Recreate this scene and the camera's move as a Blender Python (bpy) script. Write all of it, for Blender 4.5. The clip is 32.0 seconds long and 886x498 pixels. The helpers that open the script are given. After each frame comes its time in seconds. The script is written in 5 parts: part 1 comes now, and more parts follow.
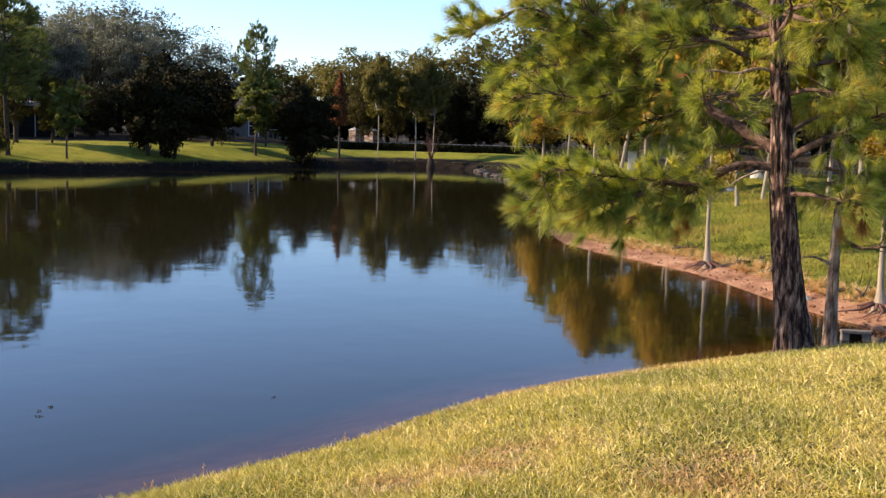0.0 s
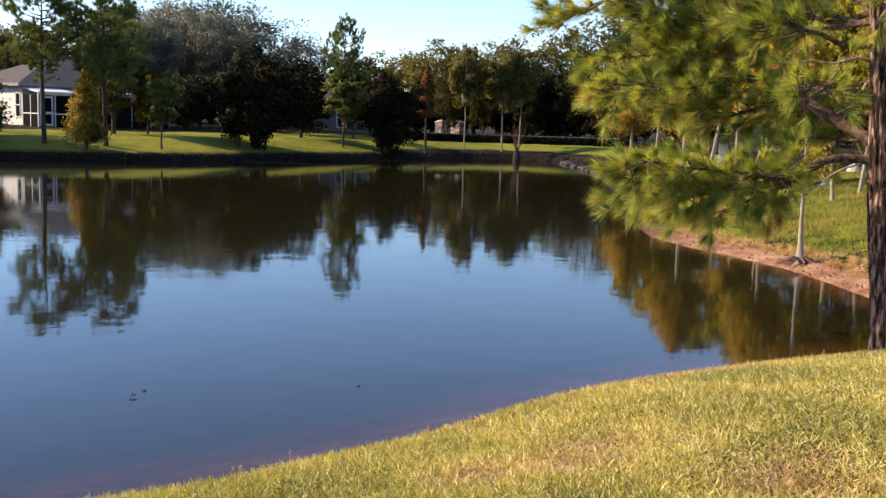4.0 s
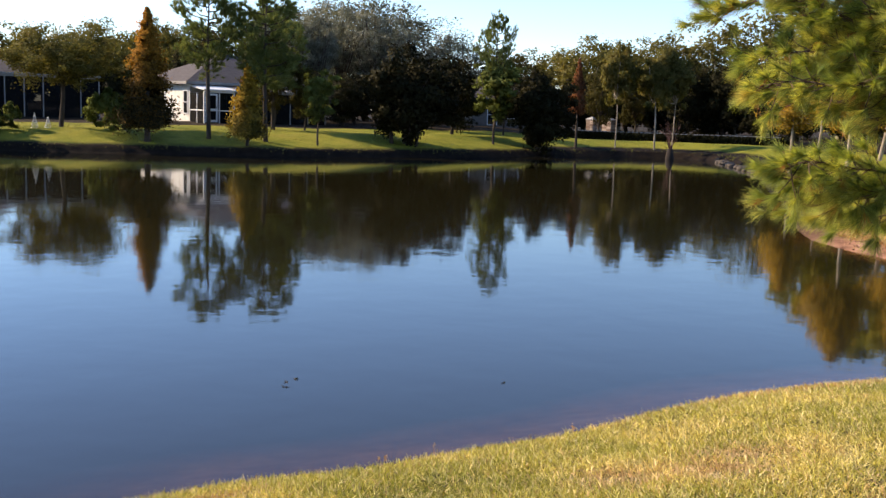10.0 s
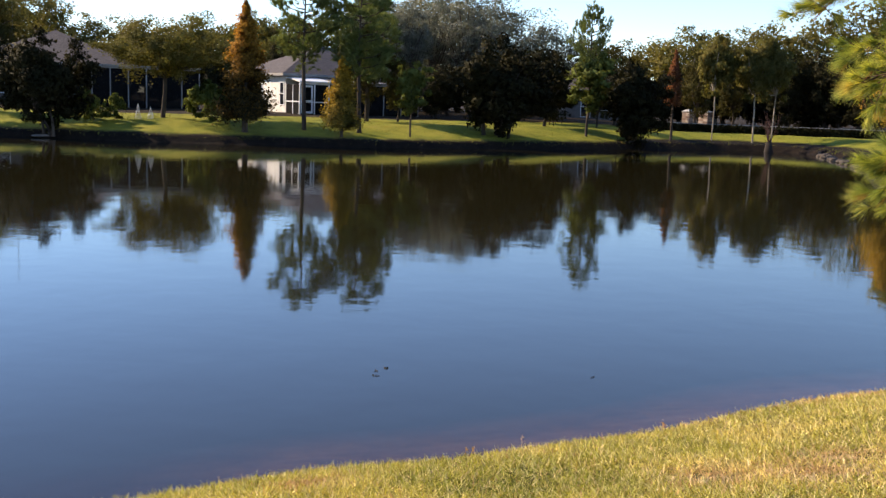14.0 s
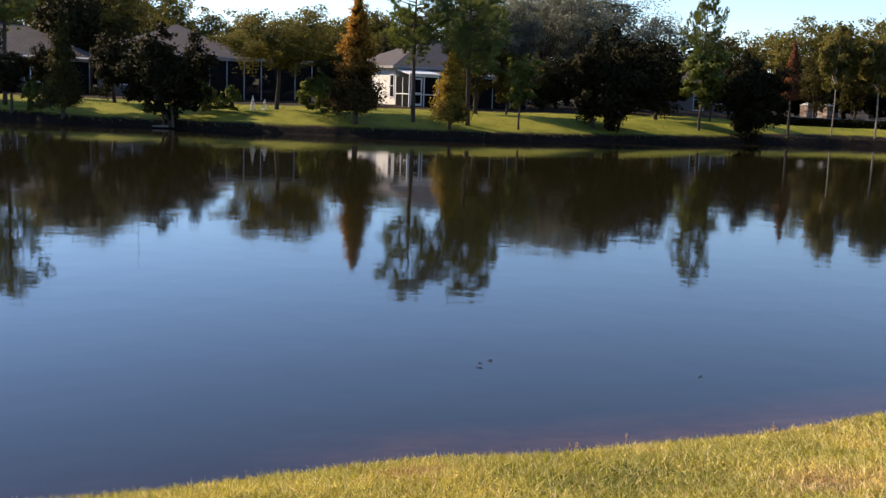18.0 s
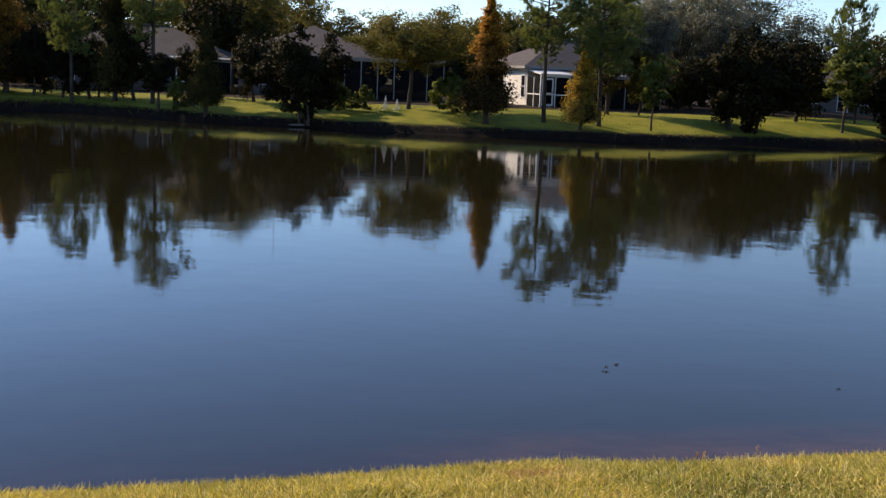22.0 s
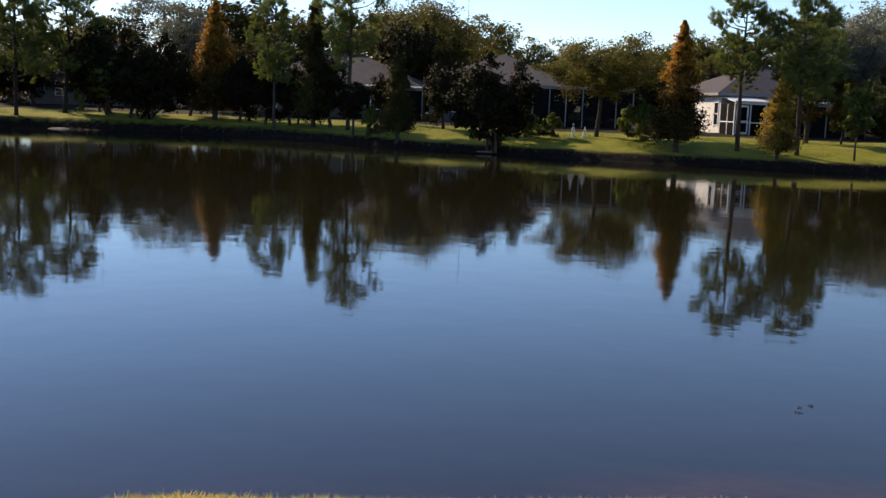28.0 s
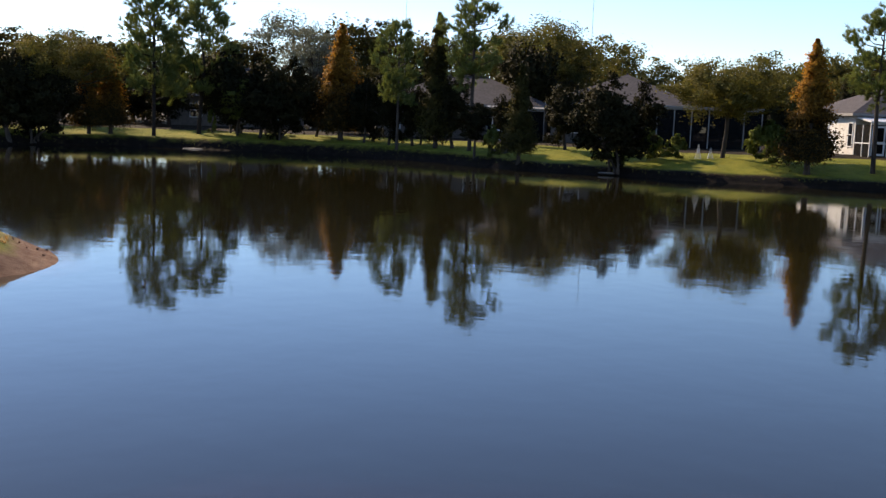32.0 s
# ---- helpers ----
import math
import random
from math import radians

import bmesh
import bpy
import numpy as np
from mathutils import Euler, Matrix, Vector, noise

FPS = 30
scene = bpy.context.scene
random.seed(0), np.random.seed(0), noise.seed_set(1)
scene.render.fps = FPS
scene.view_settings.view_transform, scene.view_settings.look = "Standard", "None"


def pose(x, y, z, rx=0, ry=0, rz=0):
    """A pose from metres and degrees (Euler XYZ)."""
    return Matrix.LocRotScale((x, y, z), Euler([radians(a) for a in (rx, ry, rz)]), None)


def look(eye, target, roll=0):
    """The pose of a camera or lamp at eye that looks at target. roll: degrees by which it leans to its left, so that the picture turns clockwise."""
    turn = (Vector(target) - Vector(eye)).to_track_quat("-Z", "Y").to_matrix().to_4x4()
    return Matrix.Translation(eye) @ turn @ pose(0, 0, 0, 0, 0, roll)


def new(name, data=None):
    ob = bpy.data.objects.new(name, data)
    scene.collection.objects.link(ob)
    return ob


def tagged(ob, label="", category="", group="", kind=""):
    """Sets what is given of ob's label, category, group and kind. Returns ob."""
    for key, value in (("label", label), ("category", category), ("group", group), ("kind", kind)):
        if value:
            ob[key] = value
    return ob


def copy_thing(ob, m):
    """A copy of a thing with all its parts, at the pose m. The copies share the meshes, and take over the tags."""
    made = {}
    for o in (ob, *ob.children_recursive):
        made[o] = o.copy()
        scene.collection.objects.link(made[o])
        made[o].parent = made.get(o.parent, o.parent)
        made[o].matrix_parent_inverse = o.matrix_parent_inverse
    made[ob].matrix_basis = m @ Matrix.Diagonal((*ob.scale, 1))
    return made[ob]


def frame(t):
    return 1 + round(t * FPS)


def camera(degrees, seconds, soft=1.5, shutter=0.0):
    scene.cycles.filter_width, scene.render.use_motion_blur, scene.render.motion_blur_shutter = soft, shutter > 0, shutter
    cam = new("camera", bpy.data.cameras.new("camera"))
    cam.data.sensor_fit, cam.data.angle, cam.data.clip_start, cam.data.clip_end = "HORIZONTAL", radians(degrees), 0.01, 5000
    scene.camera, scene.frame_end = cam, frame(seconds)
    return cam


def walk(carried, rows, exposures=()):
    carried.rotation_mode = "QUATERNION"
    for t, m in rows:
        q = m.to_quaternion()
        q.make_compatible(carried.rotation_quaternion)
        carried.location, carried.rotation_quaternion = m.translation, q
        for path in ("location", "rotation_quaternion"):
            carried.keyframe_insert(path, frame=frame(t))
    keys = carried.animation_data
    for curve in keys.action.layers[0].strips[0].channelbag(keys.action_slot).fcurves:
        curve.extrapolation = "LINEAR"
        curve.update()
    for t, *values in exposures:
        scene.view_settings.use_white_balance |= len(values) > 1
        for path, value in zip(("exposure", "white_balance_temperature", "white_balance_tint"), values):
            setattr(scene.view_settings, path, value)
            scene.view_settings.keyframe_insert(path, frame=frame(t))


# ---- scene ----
FOV, EYE = 47.5, 2.8                       # water level is z = 0
cam = camera(FOV, 32.0, soft=1.4)
# seconds, bearing (to the right of the first view), pitch, lean to the left
ROWS = [
    (0.0, 0.00, -6.60, 1.73),
    (0.5, -0.59, -6.66, 1.72),
    (1.0, -1.19, -6.74, 1.72),
    (1.5, -1.78, -6.83, 1.72),
    (2.0, -2.38, -6.91, 1.74),
    (2.5, -2.99, -7.00, 1.75),
    (3.0, -3.62, -7.08, 1.75),
    (3.5, -4.23, -7.15, 1.76),
    (5.5, -6.83, -7.36, 1.81),
    (6.0, -7.53, -7.39, 1.82),
    (6.5, -8.23, -7.41, 1.84),
    (7.0, -8.94, -7.44, 1.85),
    (7.5, -9.66, -7.48, 1.85),
    (8.0, -10.39, -7.51, 1.87),
    (8.5, -11.12, -7.54, 1.88),
    (9.0, -11.85, -7.57, 1.89),
    (9.5, -12.57, -7.60, 1.91),
    (10.0, -13.30, -7.63, 1.92),
    (10.5, -14.04, -7.67, 1.93),
    (11.0, -14.77, -7.70, 1.94),
    (11.5, -15.48, -7.74, 1.95),
    (12.0, -16.15, -7.80, 1.96),
    (12.5, -16.76, -7.88, 1.98),
    (13.0, -17.34, -8.00, 2.00),
    (13.5, -17.91, -8.13, 2.01),
    (14.0, -18.48, -8.27, 2.01),
    (14.5, -19.05, -8.40, 2.02),
    (16.5, -21.94, -8.75, 2.07),
    (17.0, -22.83, -8.81, 2.11),
    (17.5, -23.70, -8.86, 2.13),
    (18.0, -24.56, -8.90, 2.15),
    (18.5, -25.40, -8.94, 2.16),
    (19.0, -26.24, -8.97, 2.17),
    (19.5, -27.09, -9.00, 2.20),
    (20.0, -27.97, -9.03, 2.24),
    (20.5, -28.89, -9.06, 2.26),
    (21.0, -29.85, -9.10, 2.27),
    (21.5, -30.86, -9.14, 2.27),
    (22.0, -31.89, -9.17, 2.26),
    (22.5, -32.91, -9.19, 2.24),
    (23.0, -33.90, -9.20, 2.25),
    (23.5, -34.84, -9.18, 2.26),
    (24.0, -35.73, -9.13, 2.26),
    (24.5, -36.57, -9.03, 2.26),
    (25.0, -37.37, -8.91, 2.27),
    (25.5, -38.14, -8.79, 2.25),
    (27.5, -41.55, -8.20, 2.26),
    (28.0, -42.50, -8.05, 2.23),
    (28.5, -43.42, -7.91, 2.22),
    (29.0, -44.30, -7.76, 2.22),
    (29.5, -45.15, -7.63, 2.22),
    (30.0, -46.00, -7.49, 2.22),
    (30.5, -46.85, -7.38, 2.21),
    (31.0, -47.69, -7.28, 2.18),
    (31.5, -48.55, -7.20, 2.17),
    (32.0, -49.40, -7.14, 2.19),
]
walk(cam, [(t, pose(0, 0, EYE, 0, 0, -a) @ pose(0, 0, 0, 90 + p) @ pose(0, 0, 0, 0, 0, r)) for t, a, p, r in ROWS],
     [(t, e, 6850, 17) for t, e in ((0.0, 0.98), (7.0, 1.0), (14.5, 1.02), (17.0, 0.92), (18.2, 0.78), (20.0, 0.72), (22.0, 0.54), (25.5, 0.40), (28.0, 0.5), (32.0, 0.64))])

# ---- light ----
SUN_AZ, SUN_EL = -87.0, 29.0
world = bpy.data.worlds.new("world")
scene.world = world
world.use_nodes = True
wn = world.node_tree.nodes
sky = wn.new("ShaderNodeTexSky")
sky.sky_type, sky.sun_disc = "NISHITA", False
sky.sun_elevation, sky.sun_rotation = radians(SUN_EL), radians(SUN_AZ)
sky.air_density, sky.dust_density, sky.ozone_density = 1.0, 0.05, 5.5
wn["Background"].inputs["Strength"].default_value = 0.14
world.node_tree.links.new(sky.outputs[0], wn["Background"].inputs[0])
sun = new("sun", bpy.data.lights.new("sun", "SUN"))
sun.data.energy, sun.data.angle, sun.data.color = 5.0, radians(0.55), (1.0, 0.85, 0.63)
sd = Vector((math.sin(radians(SUN_AZ)) * math.cos(radians(SUN_EL)), math.cos(radians(SUN_AZ)) * math.cos(radians(SUN_EL)), math.sin(radians(SUN_EL))))
sun.matrix_world = look(sd * 50, (0, 0, 0))


# ---- materials ----
def mat(name):
    m = bpy.data.materials.new(name)
    m.use_nodes = True
    nt = m.node_tree
    return m, nt, nt.nodes["Principled BSDF"]


def nd(nt, kind, **sets):
    n = nt.nodes.new(kind)
    for k, v in sets.items():
        n.inputs[k].default_value = v
    return n


def noise_ramp(nt, scale, stops, coords="Object", detail=6.0, rough=0.6, stretch=None):
    """Noise in metres through a colour ramp of (place, colour)."""
    tc = nt.nodes.new("ShaderNodeTexCoord")
    src = tc.outputs[coords]
    if stretch:
        mp = nt.nodes.new("ShaderNodeMapping")
        mp.inputs["Scale"].default_value = stretch
        nt.links.new(src, mp.inputs[0])
        src = mp.outputs[0]
    n = nd(nt, "ShaderNodeTexNoise", Scale=scale, Detail=detail, Roughness=rough)
    nt.links.new(src, n.inputs["Vector"])
    r = nt.nodes.new("ShaderNodeValToRGB")
    el = r.color_ramp.elements
    while len(el) < len(stops):
        el.new(0.5)
    for e, (p, c) in zip(el, stops):
        e.position, e.color = p, (*c, 1)
    nt.links.new(n.outputs["Fac"], r.inputs[0])
    return r.outputs[0], n.outputs["Fac"], src


def mixc(nt, fac, a, b, mode="MIX"):
    n = nt.nodes.new("ShaderNodeMix")
    n.data_type, n.blend_type = "RGBA", mode
    for s, v in ((n.inputs[0], fac), (n.inputs[6], a), (n.inputs[7], b)):
        if isinstance(v, (int, float)):
            s.default_value = v
        elif isinstance(v, tuple):
            s.default_value = (*v, 1)
        else:
            nt.links.new(v, s)
    return n.outputs[2]


def ramp(nt, fac, lo, hi):
    n = nt.nodes.new("ShaderNodeMapRange")
    n.inputs[1].default_value, n.inputs[2].default_value = lo, hi
    nt.links.new(fac, n.inputs[0])
    return n.outputs[0]


def bump(nt, bsdf, height, dist, strength=1.0):
    b = nd(nt, "ShaderNodeBump", Strength=strength, Distance=dist)
    nt.links.new(height, b.inputs["Height"])
    nt.links.new(b.outputs[0], bsdf.inputs["Normal"])


def surface(name, scale, stops, rough=0.8, relief=0.004, relief_scale=None, coords="Object", stretch=None, spec=0.3, metal=0.0, each=None):
    """A plain weathered surface: two scales of noise in the colour and fine relief."""
    m, nt, b = mat(name)
    col, fac, src = noise_ramp(nt, scale, stops, coords, stretch=stretch)
    big, _, _ = noise_ramp(nt, scale * 0.13, [(0.3, (0.72, 0.70, 0.68)), (0.7, (1.0, 1.0, 1.0))], coords)
    if each:      # piece by piece between two tones
        info = nt.nodes.new("ShaderNodeObjectInfo")
        col = mixc(nt, 0.65, col, mixc(nt, info.outputs["Random"], each[0], each[1]))
    nt.links.new(mixc(nt, 0.7, col, big, "MULTIPLY"), b.inputs["Base Color"])
    n = nd(nt, "ShaderNodeTexNoise", Scale=relief_scale or scale * 3, Detail=5.0)
    nt.links.new(src, n.inputs["Vector"])
    bump(nt, b, n.outputs["Fac"], relief)
    b.inputs["Roughness"].default_value, b.inputs["Specular IOR Level"].default_value, b.inputs["Metallic"].default_value = rough, spec, metal
    return m


def foliage(name, stops, scale=0.9, trans=0.35, rough=0.75, tip=None, spec=0.08, vary=0.27, other=None):
    """Leaves: noise patches in the crown, each leaf a little different, some light let through. tip: (colour, from, to) tints by height in the thing; other: (colour, from, to) a second colour, leaf by leaf."""
    m, nt, b = mat(name)
    col, _, _ = noise_ramp(nt, scale, stops, detail=3.0)
    geo = nt.nodes.new("ShaderNodeNewGeometry")
    each = ramp(nt, geo.outputs["Random Per Island"], -0.15, 1.1)
    if tip:
        tc = nt.nodes.new("ShaderNodeTexCoord")
        sep = nt.nodes.new("ShaderNodeSeparateXYZ")
        nt.links.new(tc.outputs["Object"], sep.inputs[0])
        up = ramp(nt, sep.outputs[2], tip[1], tip[2])
        add = nt.nodes.new("ShaderNodeMath")
        add.operation = "MULTIPLY_ADD"
        nt.links.new(each, add.inputs[0])
        add.inputs[1].default_value = 0.5
        nt.links.new(up, add.inputs[2])
        col = mixc(nt, ramp(nt, add.outputs[0], 0.25, 1.2), col, tip[0])
    if other:
        shuffle = nt.nodes.new("ShaderNodeMath")
        shuffle.operation = "FRACT"
        scale_up = nt.nodes.new("ShaderNodeMath")
        scale_up.operation = "MULTIPLY"
        scale_up.inputs[1].default_value = 37.0
        nt.links.new(geo.outputs["Random Per Island"], scale_up.inputs[0])
        nt.links.new(scale_up.outputs[0], shuffle.inputs[0])
        col = mixc(nt, ramp(nt, shuffle.outputs[0], other[1], other[2]), col, other[0])
    hs = nt.nodes.new("ShaderNodeHueSaturation")
    nt.links.new(col, hs.inputs["Color"])
    vr = nt.nodes.new("ShaderNodeMapRange")
    vr.inputs[3].default_value, vr.inputs[4].default_value = 1 - vary, 1 + vary
    nt.links.new(each, vr.inputs[0])
    nt.links.new(vr.outputs[0], hs.inputs["Value"])
    nt.links.new(hs.outputs[0], b.inputs["Base Color"])
    b.inputs["Roughness"].default_value, b.inputs["Specular IOR Level"].default_value = rough, spec
    tr = nt.nodes.new("ShaderNodeBsdfTranslucent")
    nt.links.new(mixc(nt, 1.0, hs.outputs[0], (1.0, 0.95, 0.45), "MULTIPLY"), tr.inputs[0])
    mx = nd(nt, "ShaderNodeMixShader", Fac=trans)
    nt.links.new(b.outputs[0], mx.inputs[1])
    nt.links.new(tr.outputs[0], mx.inputs[2])
    nt.links.new(mx.outputs[0], nt.nodes["Material Output"].inputs[0])
    return m


def ground_material():
    """Winter lawn in green and straw; bare soil at the waterline, paler sand on the beaches. Shade is painted on the
    cut bank, under the far trees and between near blades.
    """
    m, nt, b = mat("lawn_and_soil")
    lawn, f1, src = noise_ramp(nt, 0.35, [(0.3, (0.10, 0.135, 0.018)), (0.45, (0.19, 0.21, 0.026)), (0.58, (0.28, 0.275, 0.04)), (0.72, (0.32, 0.28, 0.06))], detail=10.0, rough=0.7)
    fine, f2, _ = noise_ramp(nt, 26.0, [(0.3, (0.35, 0.35, 0.3)), (0.7, (1.3, 1.2, 1.0))], detail=5.0)
    lawn = mixc(nt, 0.8, lawn, fine, "MULTIPLY")
    # soil brown taken near black: the cut bank's shade is in this colour
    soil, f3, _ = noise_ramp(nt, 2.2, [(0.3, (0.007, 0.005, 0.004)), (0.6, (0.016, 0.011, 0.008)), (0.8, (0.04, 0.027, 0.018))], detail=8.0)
    sand, _, _ = noise_ramp(nt, 1.4, [(0.3, (0.10, 0.045, 0.025)), (0.43, (0.27, 0.13, 0.075)), (0.56, (0.42, 0.23, 0.135)), (0.7, (0.56, 0.36, 0.23))], detail=12.0, rough=0.75)
    at = nt.nodes.new("ShaderNodeAttribute")
    at.attribute_name = "shore"
    sa = nt.nodes.new("ShaderNodeAttribute")
    sa.attribute_name = "sand"
    wob = nt.nodes.new("ShaderNodeMath")
    wob.operation = "MULTIPLY_ADD"
    edge = nd(nt, "ShaderNodeTexNoise", Scale=1.3, Detail=6.0)
    nt.links.new(src, edge.inputs["Vector"])
    nt.links.new(edge.outputs["Fac"], wob.inputs[0])
    wob.inputs[1].default_value = -1.0
    nt.links.new(at.outputs["Fac"], wob.inputs[2])
    # ground below the near turf, darkened for the shade between blades
    th = nt.nodes.new("ShaderNodeAttribute")
    th.attribute_name = "gap_shade"
    straw, _, _ = noise_ramp(nt, 9.0, [(0.3, (0.03, 0.03, 0.008)), (0.55, (0.085, 0.075, 0.018)), (0.75, (0.20, 0.155, 0.05))], detail=6.0)
    lawn = mixc(nt, th.outputs["Fac"], lawn, straw)
    # shade under the far trees, painted dark brown over the lawn
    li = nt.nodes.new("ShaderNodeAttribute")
    li.attribute_name = "tree_shade"
    shade_edge = nt.nodes.new("ShaderNodeMath")
    shade_edge.operation = "MULTIPLY_ADD"
    nt.links.new(edge.outputs["Fac"], shade_edge.inputs[0])
    shade_edge.inputs[1].default_value = 1.2
    nt.links.new(li.outputs["Fac"], shade_edge.inputs[2])
    tree_shade, _, _ = noise_ramp(nt, 3.0, [(0.3, (0.012, 0.008, 0.005)), (0.6, (0.035, 0.024, 0.014)), (0.8, (0.08, 0.055, 0.03))], detail=8.0)
    lawn = mixc(nt, ramp(nt, shade_edge.outputs[0], 0.9, 1.3), lawn, tree_shade)
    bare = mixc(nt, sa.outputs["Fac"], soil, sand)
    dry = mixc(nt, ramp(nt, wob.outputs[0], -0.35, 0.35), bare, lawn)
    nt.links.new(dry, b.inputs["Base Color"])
    b.inputs["Roughness"].default_value, b.inputs["Specular IOR Level"].default_value = 0.95, 0.1
    bump(nt, b, f2, 0.05)
    return m


def water_material():
    m, nt, b = mat("pond_water")
    tc = nt.nodes.new("ShaderNodeTexCoord")
    n1 = nd(nt, "ShaderNodeTexNoise", Scale=1.1, Detail=3.0, Roughness=0.55)
    n2 = nd(nt, "ShaderNodeTexNoise", Scale=0.07, Detail=2.0)
    for n in (n1, n2):
        nt.links.new(tc.outputs["Object"], n.inputs["Vector"])
    bp = nd(nt, "ShaderNodeBump", Strength=1.0, Distance=0.0035)
    nt.links.new(n1.outputs["Fac"], bp.inputs["Height"])
    gl = nd(nt, "ShaderNodeBsdfGlossy", Roughness=0.045)
    gl.inputs[0].default_value = (0.92, 0.95, 1.0, 1)
    fr = nd(nt, "ShaderNodeFresnel", IOR=1.333)
    nt.links.new(bp.outputs[0], gl.inputs["Normal"])
    nt.links.new(bp.outputs[0], fr.inputs["Normal"])
    at = nt.nodes.new("ShaderNodeAttribute")
    at.attribute_name = "shore"
    deep = ramp(nt, at.outputs["Fac"], 0.1, -0.9)
    b.inputs["Base Color"].default_value = (0.014, 0.0115, 0.0042, 1)
    b.inputs["Roughness"].default_value, b.inputs["Specular IOR Level"].default_value = 1.0, 0.0
    tp = nt.nodes.new("ShaderNodeBsdfTransparent")
    tp.inputs[0].default_value = (0.33, 0.27, 0.19, 1)
    body = nt.nodes.new("ShaderNodeMixShader")
    nt.links.new(deep, body.inputs[0])
    nt.links.new(tp.outputs[0], body.inputs[1])
    nt.links.new(b.outputs[0], body.inputs[2])
    mx = nt.nodes.new("ShaderNodeMixShader")
    for i, s in enumerate((fr, body, gl)):
        nt.links.new(s.outputs[0], mx.inputs[i])
    nt.links.new(mx.outputs[0], nt.nodes["Material Output"].inputs[0])
    return m


GROUND, WATER = ground_material(), water_material()
BARK = surface("grey_bark", 6.0, [(0.3, (0.025, 0.018, 0.014)), (0.7, (0.09, 0.07, 0.055))], 0.95, 0.02, 22.0, stretch=(1, 1, 0.25))
PALE_BARK = surface("pale_bark", 7.0, [(0.3, (0.2, 0.16, 0.12)), (0.7, (0.44, 0.37, 0.29))], 0.95, 0.012, 25.0, stretch=(1, 1, 0.2))
PINE_BARK = surface("pine_bark", 19.0, [(0.42, (0.014, 0.007, 0.005)), (0.50, (0.085, 0.043, 0.03)), (0.60, (0.29, 0.18, 0.135)), (0.72, (0.50, 0.36, 0.29))], 0.95, 0.05, 34.0, stretch=(1, 1, 0.24))
FLAKY_BARK = surface("flaking_pink_bark", 12.0, [(0.38, (0.06, 0.034, 0.025)), (0.50, (0.28, 0.18, 0.13)), (0.64, (0.58, 0.45, 0.36))], 0.95, 0.02, 30.0, stretch=(1, 1, 0.3))
DEAD_WOOD = surface("pale_dead_wood", 14.0, [(0.35, (0.16, 0.10, 0.065)), (0.5, (0.36, 0.25, 0.17)), (0.7, (0.55, 0.42, 0.31))], 0.95, 0.008, 40.0)
LIMB_BARK = surface("brown_limb_bark", 14.0, [(0.35, (0.035, 0.018, 0.012)), (0.5, (0.12, 0.066, 0.045)), (0.7, (0.26, 0.16, 0.115))], 0.95, 0.015, 40.0)
OAK_LEAF = foliage("oak_leaves", [(0.3, (0.03, 0.034, 0.011)), (0.6, (0.075, 0.063, 0.019)), (0.8, (0.12, 0.085, 0.03))])
GREY_LEAF = foliage("thin_winter_leaves", [(0.3, (0.095, 0.108, 0.090)), (0.7, (0.22, 0.222, 0.19))], trans=0.3)
OLIVE_LEAF = foliage("olive_leaves", [(0.3, (0.074, 0.078, 0.025)), (0.55, (0.145, 0.13, 0.042)), (0.8, (0.225, 0.165, 0.055))], trans=0.45)
GREEN_LEAF = foliage("light_green_leaves", [(0.3, (0.07, 0.095, 0.025)), (0.7, (0.14, 0.155, 0.04))])
YELLOW_LEAF = foliage("green_gold_leaves", [(0.3, (0.17, 0.175, 0.028)), (0.6, (0.30, 0.255, 0.04)), (0.8, (0.44, 0.25, 0.035))], trans=0.5)
# dark green taken near black: the shade of backlit crowns is in the colour
DARK_SHADED_LEAF = foliage("dark_shaded_leaves", [(0.3, (0.011, 0.012, 0.005)), (0.7, (0.027, 0.024, 0.009))], trans=0.15)
# rust needles; sunlit top and shaded foot are painted in by height
RUST_LEAF = foliage("rust_cypress_needles", [(0.3, (0.02, 0.021, 0.009)), (0.7, (0.06, 0.042, 0.015))], tip=((0.42, 0.20, 0.028), 2.0, 6.6))
GOLD_LEAF = foliage("gold_cypress_needles", [(0.3, (0.09, 0.085, 0.02)), (0.7, (0.2, 0.14, 0.03))], tip=((0.45, 0.27, 0.03), 1.0, 5.0))
RED_LEAF = foliage("red_cypress_needles", [(0.3, (0.10, 0.045, 0.022)), (0.7, (0.22, 0.085, 0.04))])
PINE_LEAF = foliage("far_pine_needles", [(0.3, (0.08, 0.115, 0.044)), (0.7, (0.19, 0.21, 0.075))], trans=0.42)
NEEDLE = foliage("long_pine_needles", [(0.28, (0.17, 0.22, 0.045)), (0.44, (0.36, 0.39, 0.075)), (0.58, (0.58, 0.54, 0.12)), (0.72, (0.76, 0.58, 0.18))], scale=1.6, trans=0.55, rough=0.45, spec=0.25, vary=0.6, other=((0.09, 0.155, 0.045), 0.4, 1.0))
DEAD_NEEDLE = foliage("dead_pine_needles", [(0.3, (0.28, 0.10, 0.03)), (0.7, (0.45, 0.2, 0.06))], scale=2.0)
DRY_GRASS = foliage("dead_blades", [(0.3, (0.40, 0.22, 0.09)), (0.5, (0.60, 0.38, 0.18)), (0.7, (0.72, 0.55, 0.33))], scale=2.0, trans=0.25)
GRASS = foliage("lawn_blades", [(0.30, (0.18, 0.20, 0.032)), (0.44, (0.31, 0.295, 0.05)), (0.56, (0.48, 0.41, 0.09)), (0.70, (0.60, 0.47, 0.16))], scale=0.75, trans=0.36, rough=0.7, vary=0.8, spec=0.06, other=((0.86, 0.71, 0.38), 0.45, 1.1))

